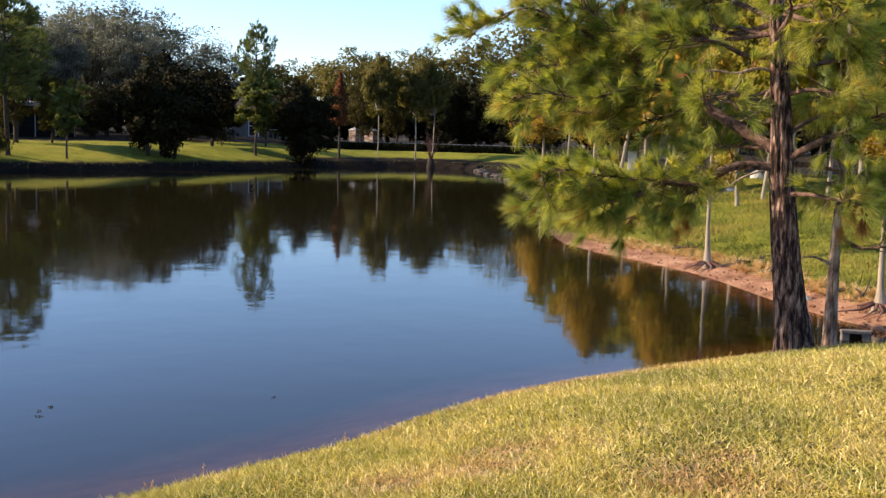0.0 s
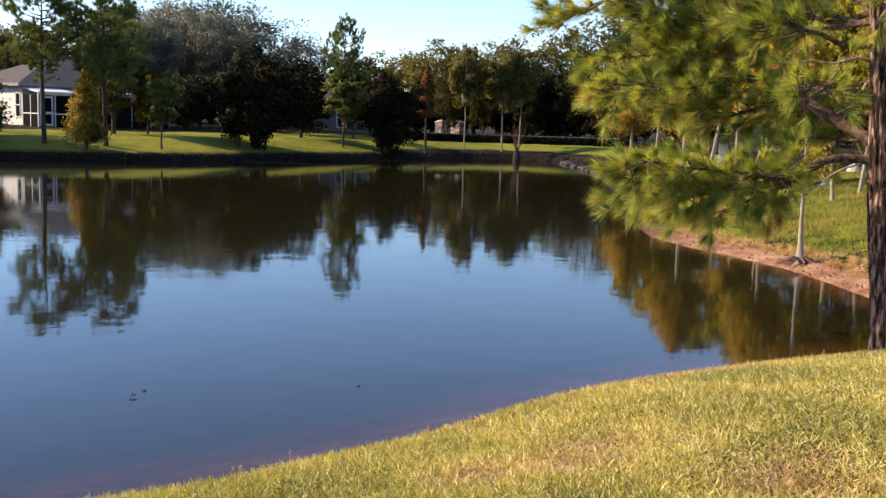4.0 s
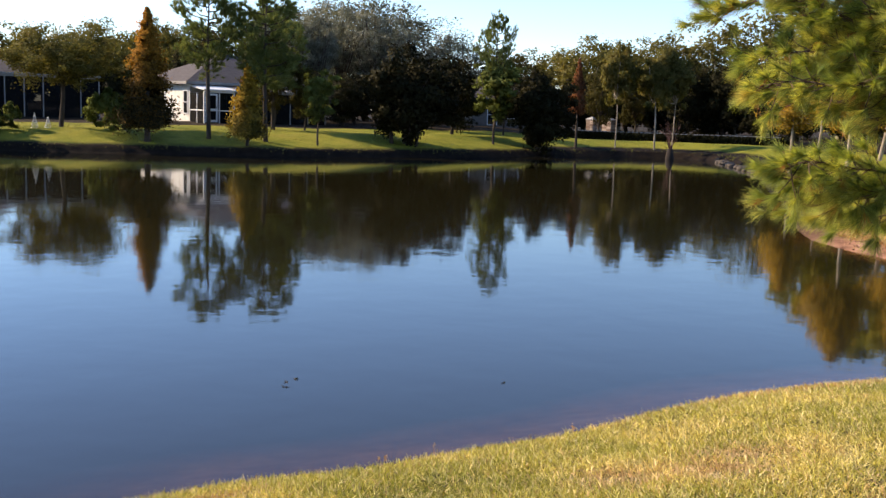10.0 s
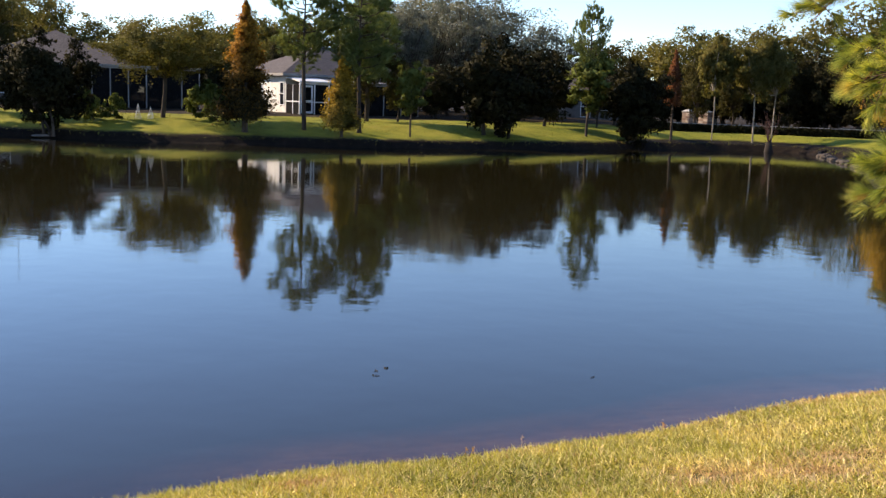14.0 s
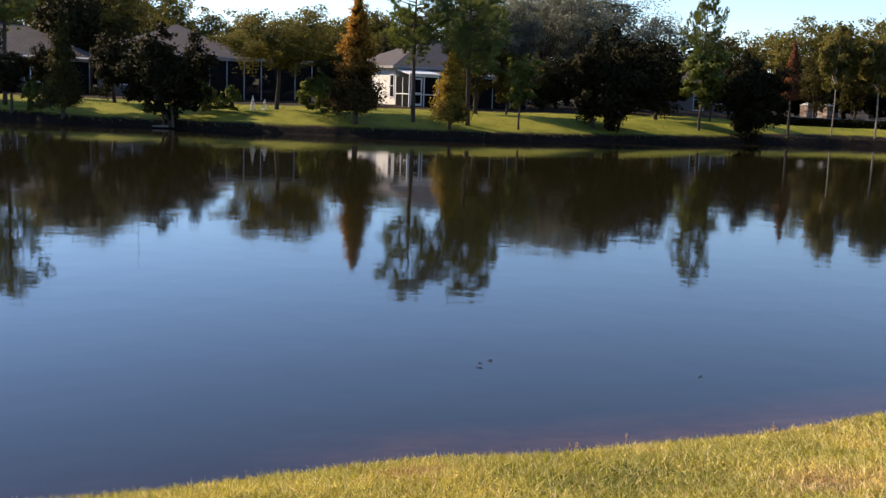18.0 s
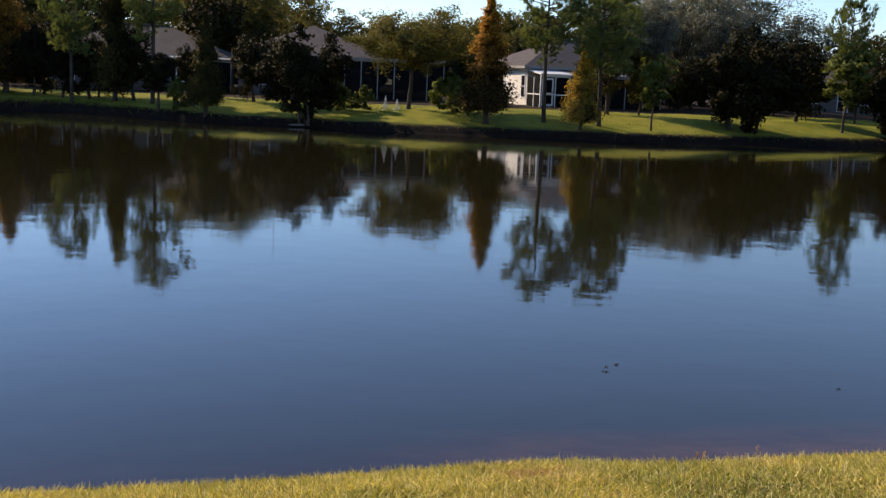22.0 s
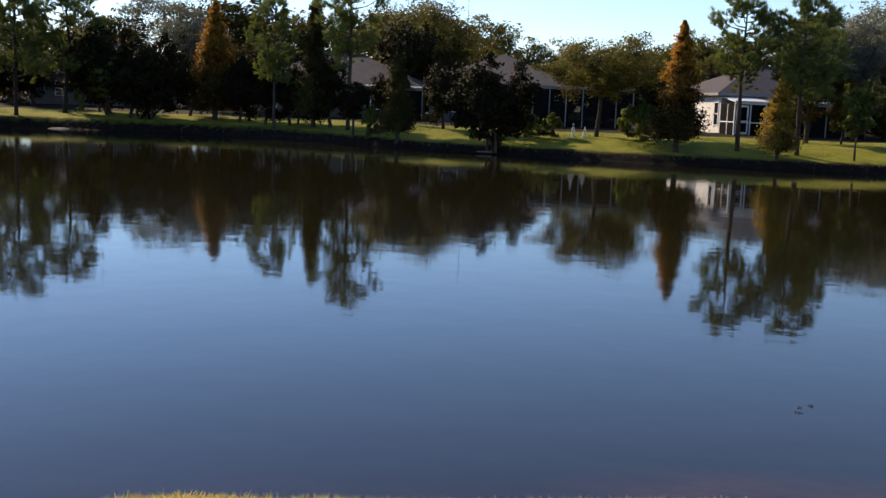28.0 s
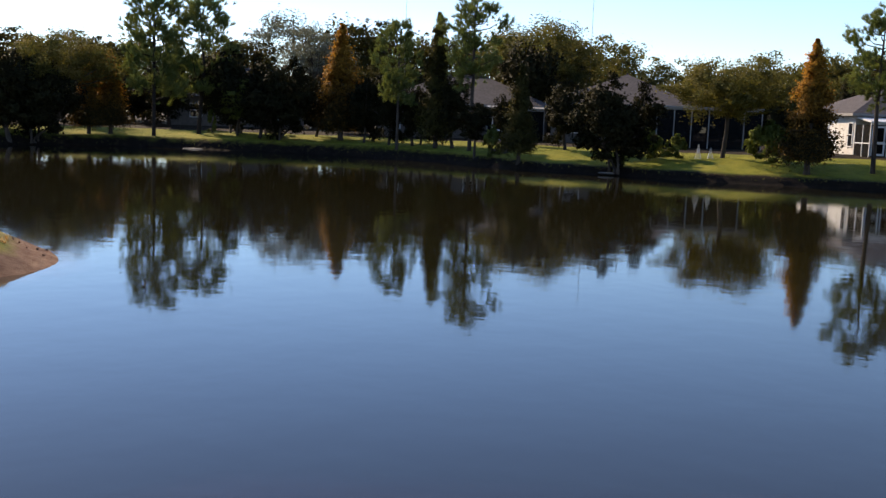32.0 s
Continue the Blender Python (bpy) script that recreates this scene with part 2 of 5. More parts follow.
BANK_GRASS = foliage("bank_blades", [(0.3, (0.09, 0.115, 0.026)), (0.5, (0.17, 0.18, 0.042)), (0.7, (0.32, 0.25, 0.08))], scale=0.5, trans=0.3)
SHINGLE = surface("grey_shingles", 5.0, [(0.3, (0.05, 0.041, 0.04)), (0.7, (0.10, 0.083, 0.08))], 0.9, 0.01)
STUCCO = surface("cream_stucco", 3.0, [(0.3, (0.66, 0.62, 0.55)), (0.7, (0.78, 0.75, 0.69))], 0.9, 0.006, 60.0)
TAUPE = surface("taupe_stucco", 3.0, [(0.3, (0.11, 0.097, 0.087)), (0.7, (0.18, 0.155, 0.135))], 0.9, 0.006, 60.0)
FASCIA = surface("weathered_fascia", 4.0, [(0.3, (0.24, 0.22, 0.20)), (0.7, (0.34, 0.32, 0.30))], 0.6, 0.002)
TRIM = surface("white_paint", 4.0, [(0.3, (0.72, 0.71, 0.69)), (0.7, (0.82, 0.81, 0.8))], 0.5, 0.002)
BRICK = surface("tan_brick", 9.0, [(0.3, (0.22, 0.13, 0.085)), (0.5, (0.40, 0.26, 0.18)), (0.8, (0.55, 0.42, 0.32))], 0.9, 0.006, 30.0, coords="Generated", each=((0.14, 0.075, 0.05), (0.66, 0.55, 0.44)))
DARK_BRICK = surface("mottled_brown_brick", 9.0, [(0.3, (0.07, 0.035, 0.025)), (0.5, (0.17, 0.085, 0.06)), (0.8, (0.32, 0.2, 0.15))], 0.9, 0.006, 30.0, coords="Generated", each=((0.035, 0.02, 0.016), (0.42, 0.29, 0.22)))
MORTAR = surface("mortar", 12.0, [(0.3, (0.3, 0.28, 0.25)), (0.7, (0.42, 0.4, 0.37))], 0.95, 0.004)
CONCRETE = surface("pale_concrete", 5.0, [(0.3, (0.40, 0.38, 0.35)), (0.7, (0.58, 0.56, 0.52))], 0.9, 0.005)
WET_CONCRETE = surface("stained_concrete", 5.0, [(0.3, (0.10, 0.09, 0.08)), (0.7, (0.22, 0.20, 0.18))], 0.8, 0.005)
LANAI_FRAME = surface("grey_aluminium_frame", 6.0, [(0.3, (0.20, 0.19, 0.18)), (0.7, (0.30, 0.29, 0.28))], 0.6, 0.002)
TWIG = surface("reddish_twigs", 8.0, [(0.3, (0.10, 0.045, 0.035)), (0.7, (0.20, 0.10, 0.075))], 0.9, 0.004)
DULL_TWIG = surface("dull_red_twigs", 8.0, [(0.3, (0.05, 0.024, 0.02)), (0.7, (0.12, 0.06, 0.05))], 0.9, 0.004)
DARK_WOOD = surface("near_black_wood", 6.0, [(0.3, (0.012, 0.009, 0.008)), (0.7, (0.035, 0.026, 0.022))], 0.95, 0.01)
STONE = surface("grey_brown_stone", 3.0, [(0.3, (0.04, 0.033, 0.026)), (0.7, (0.15, 0.12, 0.095))], 0.9, 0.01)
CLOD = surface("reddish_clods", 9.0, [(0.3, (0.05, 0.024, 0.016)), (0.7, (0.30, 0.15, 0.09))], 0.95, 0.006)
PANE, _pnt, _pb = mat("dark_glass")
_pb.inputs["Base Color"].default_value, _pb.inputs["Roughness"].default_value, _pb.inputs["Specular IOR Level"].default_value = (0.012, 0.014, 0.018, 1), 0.04, 0.6
SCREEN, _snt, _sb = mat("insect_screen")
_sb.inputs["Base Color"].default_value, _sb.inputs["Roughness"].default_value = (0.010, 0.010, 0.010, 1), 0.9
_sb.inputs["Specular IOR Level"].default_value = 0.05
_st = _snt.nodes.new("ShaderNodeBsdfTransparent")
_sm = nd(_snt, "ShaderNodeMixShader", Fac=0.2)
_snt.links.new(_sb.outputs[0], _sm.inputs[1])
_snt.links.new(_st.outputs[0], _sm.inputs[2])
_snt.links.new(_sm.outputs[0], _snt.nodes["Material Output"].inputs[0])


# ---- mesh tools ----
class Buf:
    """Vertices and faces gathered for one mesh."""

    def __init__(self):
        self.v, self.f, self.n, self.nrm = [], [], 0, []

    def add(self, verts, faces):
        self.v.append(np.asarray(verts, float).reshape(-1, 3))
        self.f += [tuple(i + self.n for i in q) for q in faces]
        self.n += len(self.v[-1])

    def grid(self, verts, per):
        """Many alike pieces of per corners each, one face a piece."""
        verts = np.asarray(verts, float).reshape(-1, 3)
        self.v.append(verts)
        k = np.arange(len(verts)).reshape(-1, per) + self.n
        self.f += [tuple(q) for q in k.tolist()]
        self.n += len(verts)

    def mesh(self, name, material, smooth=False):
        me = bpy.data.meshes.new(name)
        me.from_pydata(np.concatenate(self.v).tolist(), [], self.f)
        me.materials.append(material)
        if smooth:
            me.polygons.foreach_set("use_smooth", [True] * len(me.polygons))
        me.update()
        if self.nrm:      # leaves shade with the mass of the crown that they belong to
            me.polygons.foreach_set("use_smooth", [True] * len(me.polygons))
            me.normals_split_custom_set_from_vertices(np.concatenate(self.nrm).tolist())
        return me


def part(name, data, material, parent, label="", smooth=False):
    """One mesh object, from a Buf or a bmesh, under a thing or a part."""
    if isinstance(data, Buf):
        me = data.mesh(name, material, smooth)
    else:
        me = bpy.data.meshes.new(name)
        data.to_mesh(me)
        data.free()
        me.materials.append(material)
    ob = new(name, me)
    if parent is not None:
        ob.parent = parent
    if label:
        ob["label"] = label
    return ob


def thing(name, label, category, m=None, group="", kind=""):
    ob = tagged(new(name), label, category, group, kind)
    if m is not None:
        ob.matrix_basis = m
    return ob


def tube(buf, pts, radii, n=8, rng=None, rough=0.0):
    """A tapering tube along pts, with uneven rings."""
    pts = [Vector(p) for p in pts]
    rings = []
    for i, p in enumerate(pts):
        t = (pts[min(i + 1, len(pts) - 1)] - pts[max(i - 1, 0)]).normalized()
        a = t.cross(Vector((0.13, 1, 0.07))).normalized()
        b = t.cross(a)
        for k in range(n):
            r = float(radii[i]) * (1 + (rough * (float(rng.random()) - 0.5) if rng is not None else 0))
            rings.append(p + r * (math.cos(6.2832 * k / n) * a + math.sin(6.2832 * k / n) * b))
    faces = [(i * n + k, i * n + (k + 1) % n, (i + 1) * n + (k + 1) % n, (i + 1) * n + k) for i in range(len(pts) - 1) for k in range(n)]
    faces += [tuple(range(n))[::-1], tuple(range((len(pts) - 1) * n, len(pts) * n))]
    buf.add([tuple(v) for v in rings], faces)


def unit(a):
    return a / (np.linalg.norm(a, axis=-1, keepdims=True) + 1e-9)


def leaves(buf, c, length, width, rng, droop=0.0, out=None):
    """Leaf sprays at the points c, each turned its own way: folded, or single blades that face out of the crown."""
    n = len(c)
    u = rng.normal(size=(n, 3))
    u[:, 2] -= droop
    u = unit(u)
    w = unit(np.cross(u, rng.normal(size=(n, 3))))
    nn = np.cross(u, w)
    L, W = (np.asarray(s) * rng.uniform(0.6, 1.4, n) for s in (length, width))
    L, W = L[:, None], W[:, None]
    if out is None:
        buf.grid(np.stack([c - u * L, c + w * W + nn * W * 0.4 - u * L * 0.1, c + u * L, c - w * W + nn * W * 0.4 + u * L * 0.15], 1), 4)
        return
    w = np.where(np.sum(nn * out, 1, keepdims=True) < 0, -w, w)
    buf.grid(np.stack([c - u * L * 0.8 - w * W, c - u * L * 0.5 + w * W * 1.3, c + u * L], 1)[:, ::-1], 3)
    face = unit(out + 0.3 * rng.normal(size=(n, 3)))
    buf.nrm.append(np.repeat(face, 3, 0))


def bristles(buf, base, axis, count, length, width, spread, rng, droop=0.08):
    """Bursts of needles: count of them from each base, round its axis."""
    n = len(base)
    b = np.repeat(base, count, 0)
    a = np.repeat(unit(axis), count, 0)
    d = unit(a + spread * unit(rng.normal(size=(n * count, 3))) * rng.uniform(0.3, 1.0, (n * count, 1)))
    L = np.repeat(np.asarray(length) * np.ones(n), count)[:, None] * rng.uniform(0.7, 1.15, (n * count, 1))
    b = b - a * rng.uniform(0, 0.35, (n * count, 1)) * L
    w = unit(np.cross(d, rng.normal(size=(n * count, 3)))) * width
    sag = np.array([0, 0, -droop]) * L
    buf.grid(np.stack([b - w, b + w, b + d * L + sag], 1), 3)


# ---- the plan: pond and ground ----
def smooth_loop(pts, n=6):
    p, out = np.array(pts, float), []
    for i in range(len(p)):
        a, b, c, d = p[i - 1], p[i], p[(i + 1) % len(p)], p[(i + 2) % len(p)]
        for s in np.arange(n) / n:
            out.append(0.5 * (2 * b + (c - a) * s + (2 * a - 5 * b + 4 * c - d) * s * s + (3 * b - a - 3 * c + d) * s ** 3))
    return np.array(out)


def polar(az, d):
    return d * math.sin(radians(az)), d * math.cos(radians(az))


# bearing and distance of the waterline: near bank, spit, far bank, beach
SHORE = [(19.2, 14), (12, 12.3), (4.1, 10.7), (-1, 9.65), (-5.5, 8.8), (-12, 8.1), (-18.7, 7.58), (-25, 7.38), (-33, 7.05), (-41, 6.85), (-49, 6.85), (-58, 7), (-63, 6.9), (-68, 6.2), (-76, 6), (-84, 8), (-88, 12), (-82, 16.6), (-74.5, 17.7), (-71.4, 18.6), (-70.6, 20.2), (-72.5, 22.3), (-80, 26), (-86, 40), (-84, 58), (-77, 74), (-70.5, 83), (-66, 84), (-61, 81), (-55, 78), (-50, 71), (-45.7, 66), (-42, 63.5), (-36, 60.5), (-30, 59.5), (-26.5, 59.5), (-21, 60.5), (-15.5, 64), (-10.7, 69), (-6, 76), (-2, 80), (0.8, 79), (2.8, 72), (3.8, 62), (4.6, 43), (6.2, 28.5), (8, 25.4), (11.5, 23.2), (14.8, 21.3), (19, 18.4), (23.1, 16.8), (28, 16), (27, 15.2), (23, 14.6)]
POND = smooth_loop([polar(a, d) for a, d in SHORE])


def shore_distance(q):
    """Metres from the waterline, minus on the water."""
    q = np.atleast_2d(np.asarray(q, float))
    best, wet = np.full(len(q), 1e9), np.zeros(len(q), bool)
    for a, b in zip(POND, np.roll(POND, -1, 0)):
        e, w = b - a, q - a
        s = np.clip((w @ e) / (e @ e), 0, 1)
        best = np.minimum(best, np.hypot(*(w - s[:, None] * e).T))
        wet ^= ((a[1] > q[:, 1]) != (b[1] > q[:, 1])) & (q[:, 0] < (b[0] - a[0]) * (q[:, 1] - a[1]) / (b[1] - a[1] + 1e-12) + a[0])
    return np.where(wet, -best, best)


def ground_height(q, s=None):
    """The bank's height: a cut bank and a gentle lawn far off, a rounded slope on the near side."""
    q = np.atleast_2d(np.asarray(q, float))
    s = shore_distance(q) if s is None else s
    d = np.hypot(q[:, 0], q[:, 1])
    bear = np.degrees(np.arctan2(q[:, 0], q[:, 1]))
    end = np.clip((-44 - bear) / 8, 0, 1)      # the cut bank grows towards the pond's end
    mid = np.clip((-5 - bear) / 6, 0, 1)
    lip, run, slope = 0.42 + 0.40 * end, 0.35 + 0.55 * end, 0.175 - 0.085 * end
    # cut bank, a sloping berm of lawn, then nearly level ground
    far = np.where(s < run, lip * np.clip(s, 0, 9) / run, lip + slope * np.clip(s - run, 0, 3.9 + 0.8 * mid) + (0.003 + 0.027 * mid) * np.clip(s - run - 4.7, 0, 13) + 0.01 * np.clip(s - 18, 0, 20))
    near = 1.27 * (1 - np.exp(-np.clip(s, 0, 99) / 4.2)) + 0.04 * np.clip(s, 0, 3) / 3
    gentle = 0.11 * np.clip(s, 0, 9) + 0.03 * np.clip(s, 0, 40)      # beach and the lawn behind it
    far = np.where((q[:, 0] > 0) & (d < 62), gentle * (1 - np.clip((d - 45) / 17, 0, 1)) + far * np.clip((d - 45) / 17, 0, 1), far)
    b = np.clip((d - 13) / 10, 0, 1)
    low = 1 - 0.4 * np.clip((-64 - bear) / 4, 0, 1) * (d < 34)          # the spit lies low
    return np.where(s < 0, np.maximum(-1.6, s * 0.22), (near * (1 - b) + far * b) * low)


def on_ground(az, d):
    x, y = polar(az, d)
    return Vector((x, y, float(ground_height((x, y))[0])))


def build_ground():
    az = np.concatenate([np.arange(-180, -88, 4.0), np.arange(-88, 34, 0.42), np.arange(34, 180, 4.0)])
    rr = np.concatenate([np.arange(0.2, 26, 0.22), np.arange(26, 56, 0.36), np.arange(56, 88, 0.17), np.arange(88, 104, 0.5), np.geomspace(104, 3000, 16)])
    A, R = np.meshgrid(np.radians(az), rr, indexing="ij")
    q = np.stack([R * np.sin(A), R * np.cos(A)], -1).reshape(-1, 2)
    s = shore_distance(q)
    z = ground_height(q, s)
    dd = np.hypot(*q.T)
    rough = np.array([noise.noise((x * 1.9, y * 1.9, 0)) if b else 0.0 for x, y, b in zip(q[:, 0], q[:, 1], (dd > 15) & (dd < 34) & (q[:, 0] > -2) & (s > 0) & (s < 5))])
    z += 0.09 * rough * np.clip(s, 0, 0.6)
    z += np.where(dd < 90, 0.02 * np.sin(q[:, 0] * 1.7 + np.cos(q[:, 1] * 1.3)) * np.clip(s, 0, 1), 0)
    na, nr = len(az), len(rr)
    k = np.arange(na * nr).reshape(na, nr)
    a, b = k, np.roll(k, -1, 0)
    faces = np.stack([a[:, :-1], a[:, 1:], b[:, 1:], b[:, :-1]], -1).reshape(-1, 4).tolist()
    faces.append(k[:, 0].tolist())
    me = bpy.data.meshes.new("ground")
    me.from_pydata(np.column_stack([q, z]).tolist(), [], faces)
    me.materials.append(GROUND)
    me.polygons.foreach_set("use_smooth", [True] * len(me.polygons))
    bear = np.degrees(np.arctan2(q[:, 0], q[:, 1]))
    beach = np.clip((bear - 4) / 5, 0, 1) * np.clip((dd - 15.2) / 1.5, 0, 1) * np.clip((32 - dd) / 6, 0, 1) + 0.6 * np.clip((-68 - bear) / 2, 0, 1) * np.clip((30 - dd) / 4, 0, 1)
    beach = np.maximum(beach, 0.55 * (s < 0.12) * (dd < 16) * np.clip((bear + 40) / 15, 0.2, 1))          # reddish bed under the near shallows
    dark_bank = np.clip((dd - 45) / 10, 0, 1)          # bare soil up the cut bank, widened to stand for the bank's shade
    # the last mask sets where painted tree shade begins behind the lit lawn
    for name, val in (("shore", s - 0.6 * beach - (0.4 + 0.9 * np.clip((bear + 9.5) / 3, 0, 1)) * dark_bank), ("sand", beach), ("gap_shade", np.clip((16 - dd) / 3, 0, 1)), ("tree_shade", np.clip((s - np.interp(bear, [-80, -60, -45, -38, -28, -20, -10, -4, 4], [7, 7, 8.5, 8.5, 11, 11, 12, 7, 8])) / 2.5, -1, 1) * (dd > 45))):
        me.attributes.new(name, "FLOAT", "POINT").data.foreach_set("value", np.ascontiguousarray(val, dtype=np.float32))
    tagged(new("ground", me), "winter lawn in green and straw sloping to bare soil and sand at the pond", "ground", kind="structure")


def build_water():
    az = np.arange(-90, 33, 0.5)
    rr = np.concatenate([np.arange(5.5, 30, 0.35), np.arange(30, 92, 1.0)])
    A, R = np.meshgrid(np.radians(az), rr, indexing="ij")
    q = np.stack([R * np.sin(A), R * np.cos(A)], -1).reshape(-1, 2)
    na, nr = len(az), len(rr)
    k = np.arange(na * nr).reshape(na, nr)
    faces = np.stack([k[:-1, :-1], k[:-1, 1:], k[1:, 1:], k[1:, :-1]], -1).reshape(-1, 4)
    s = shore_distance(q)
    faces = faces[(s[faces] < 0.5).any(1)][:, ::-1]
    me = bpy.data.meshes.new("water")
    me.from_pydata(np.column_stack([q, np.zeros(len(q))]).tolist(), [], faces.tolist())
    me.materials.append(WATER)
    me.attributes.new("shore", "FLOAT", "POINT").data.foreach_set("value", np.ascontiguousarray(s, dtype=np.float32))
    ob = tagged(new("water", me), "calm dark pond water mirroring trees and blue sky", "water", kind="structure")
    ob.visible_shadow = False


build_ground()
build_water()


def smooth_path(pts, n):
    """Points along a smooth line through pts."""
    p = [np.array(q, float) for q in pts]
    p = [2 * p[0] - p[1], *p, 2 * p[-1] - p[-2]]
    out = []
    for i in range(1, len(p) - 2):
        a, b, c, d = p[i - 1], p[i], p[i + 1], p[i + 2]
        for s in np.arange(n) / n:
            out.append(0.5 * (2 * b + (c - a) * s + (2 * a - 5 * b + 4 * c - d) * s * s + (3 * b - a - 3 * c + d) * s ** 3))
    out.append(p[-2])
    return out


# ---- trees ----
def crown_points(rng, n, r, z0, z1, lumps, fill=0.55):
    """Leaf places in ragged sprays over an uneven, skewed crown between z0 and z1."""
    k = unit(rng.normal(size=(lumps, 3)))
    k *= rng.uniform(fill, 1.08, (lumps, 1))
    swell = 1 + 0.22 * np.sin(3 * np.arctan2(k[:, 1], k[:, 0]) + rng.uniform(0, 6)) * rng.uniform(0.3, 1, lumps)
    k *= swell[:, None]
    mid, half = (z0 + z1) / 2, (z1 - z0) / 2
    c = k * np.array([r, r, half]) * 0.86 + np.array([0, 0, mid])
    c[:, :2] += rng.normal(size=2) * 0.08 * r
    c[:, 2] = np.maximum(c[:, 2], z0 * 0.8 + 0.05)
    size = rng.uniform(0.35, 1.15, lumps)
    shape = rng.uniform(0.5, 1.5, (lumps, 3)) * np.array([1.1, 1.1, 0.75])
    pick = rng.choice(lumps, n, p=size ** 2 / np.sum(size ** 2))
    ball = unit(rng.normal(size=(n, 3))) * (0.85 * rng.random((n, 1)) ** 0.45)
    off = np.where(rng.random((n, 1)) < 0.8, ball, np.clip(rng.normal(size=(n, 3)) * 0.5, -0.95, 0.95)) * shape[pick]
    p = c[pick] + off * (size[pick] * r * 0.29)[:, None]
    out = unit(1.1 * unit(off) + unit((p - np.array([0, 0, mid])) / np.array([r, r, half])))
    return p, c, out


def broadleaf(name, label, seed, h, r, clear, n, leaf, lumps, leafmat, barkmat, stems=1, girth=0.035, fill=0.5, limbs=14):
    """Trunk or stems, limbs that reach into the crown, and a lumpy crown of leaf sprays."""
    rng = np.random.default_rng(seed)
    root = thing(name, label, "shrub" if stems > 2 else "tree")
    pts, lump, out = crown_points(rng, n, r, clear * h, h, lumps, fill)
    for s in range(stems):
        tr = Buf()
        lean = rng.normal(size=2) * (0.05 if stems == 1 else 0.22) * r
        top = np.array([lean[0], lean[1], max(clear, 0.22) * h * 1.25])
        base = np.array([*(rng.normal(size=2) * (0.0 if stems == 1 else 0.10 * r)), -0.25])
        bend = rng.normal(size=3) * 0.012 * h * np.array([1, 1, 0])
        path = smooth_path([base, base + np.array([0, 0, 0.32]), base * 0.4 + top * 0.6 + bend, top], 4)
        g = girth * h / (1 if stems == 1 else 1.8)
        tube(tr, path, [g * (0.62 + 0.38 * (1 - i / 12)) * (1.5 if i == 0 else 1.15 if i < 4 else 1) for i in range(len(path))], 9, rng, 0.15)
        for c in lump[rng.permutation(len(lump))[: max(5, limbs // stems)]]:
            m = top * 0.55 + c * 0.45 + np.array([0, 0, -0.04 * h]) + rng.normal(size=3) * 0.05 * r
            tube(tr, [top * 0.97, m, c], [g * 0.5, g * 0.3, g * 0.09], 5, rng, 0.2)
        part("trunk" if stems == 1 else "stem", tr, barkmat, root, smooth=True)
    cr = Buf()
    leaves(cr, pts, leaf, leaf * 0.55, rng, out=out)
    part("crown", cr, leafmat, root)
    return root


def conifer(name, label, seed, h, r, n, leafmat, barkmat, clear=0.12, girth=0.016, power=0.72):
    """A narrow cone of drooping feathery sprays round one straight stem."""
    rng = np.random.default_rng(seed)
    root = thing(name, label, "tree")
    tr, cr = Buf(), Buf()
    g = girth * h
    tube(tr, [(0, 0, -0.3), (0, 0, 0.15), (0, 0, 0.35 * h), (0, 0, 0.97 * h)], [g * 2.0, g * 1.3, g * 0.8, 0.01], 9, rng, 0.15)
    cs = []
    for i in range(320):
        s = rng.random() ** 1.15
        z = (clear + (0.98 - clear) * s) * h
        reach = r * (1 - s) ** power * rng.uniform(0.45, 1.12) + 0.03
        a = rng.uniform(0, 6.283)
        tip = np.array([math.cos(a) * reach, math.sin(a) * reach, z + reach * rng.uniform(-0.12, 0.35)])
        tube(tr, [(0, 0, z), tip * np.array([0.5, 0.5, 1]), tip], [g * 0.22, g * 0.13, 0.008], 4)
        m = int(n / 320 * (0.35 + 1.3 * (1 - s)))
        t = rng.uniform(0.25, 1.05, (m, 1))
        cs.append(np.array([0, 0, z]) + t * (tip - np.array([0, 0, z])) + rng.normal(size=(m, 3)) * (0.02 + 0.13 * reach))
    cs = np.concatenate(cs)
    leaves(cr, cs, 0.085, 0.036, rng, droop=0.5, out=unit(cs * np.array([1, 1, 0]) + np.array([0, 0, 0.25 * r])))
    part("trunk", tr, barkmat, root, smooth=True)
    part("crown", cr, leafmat, root)
    return root


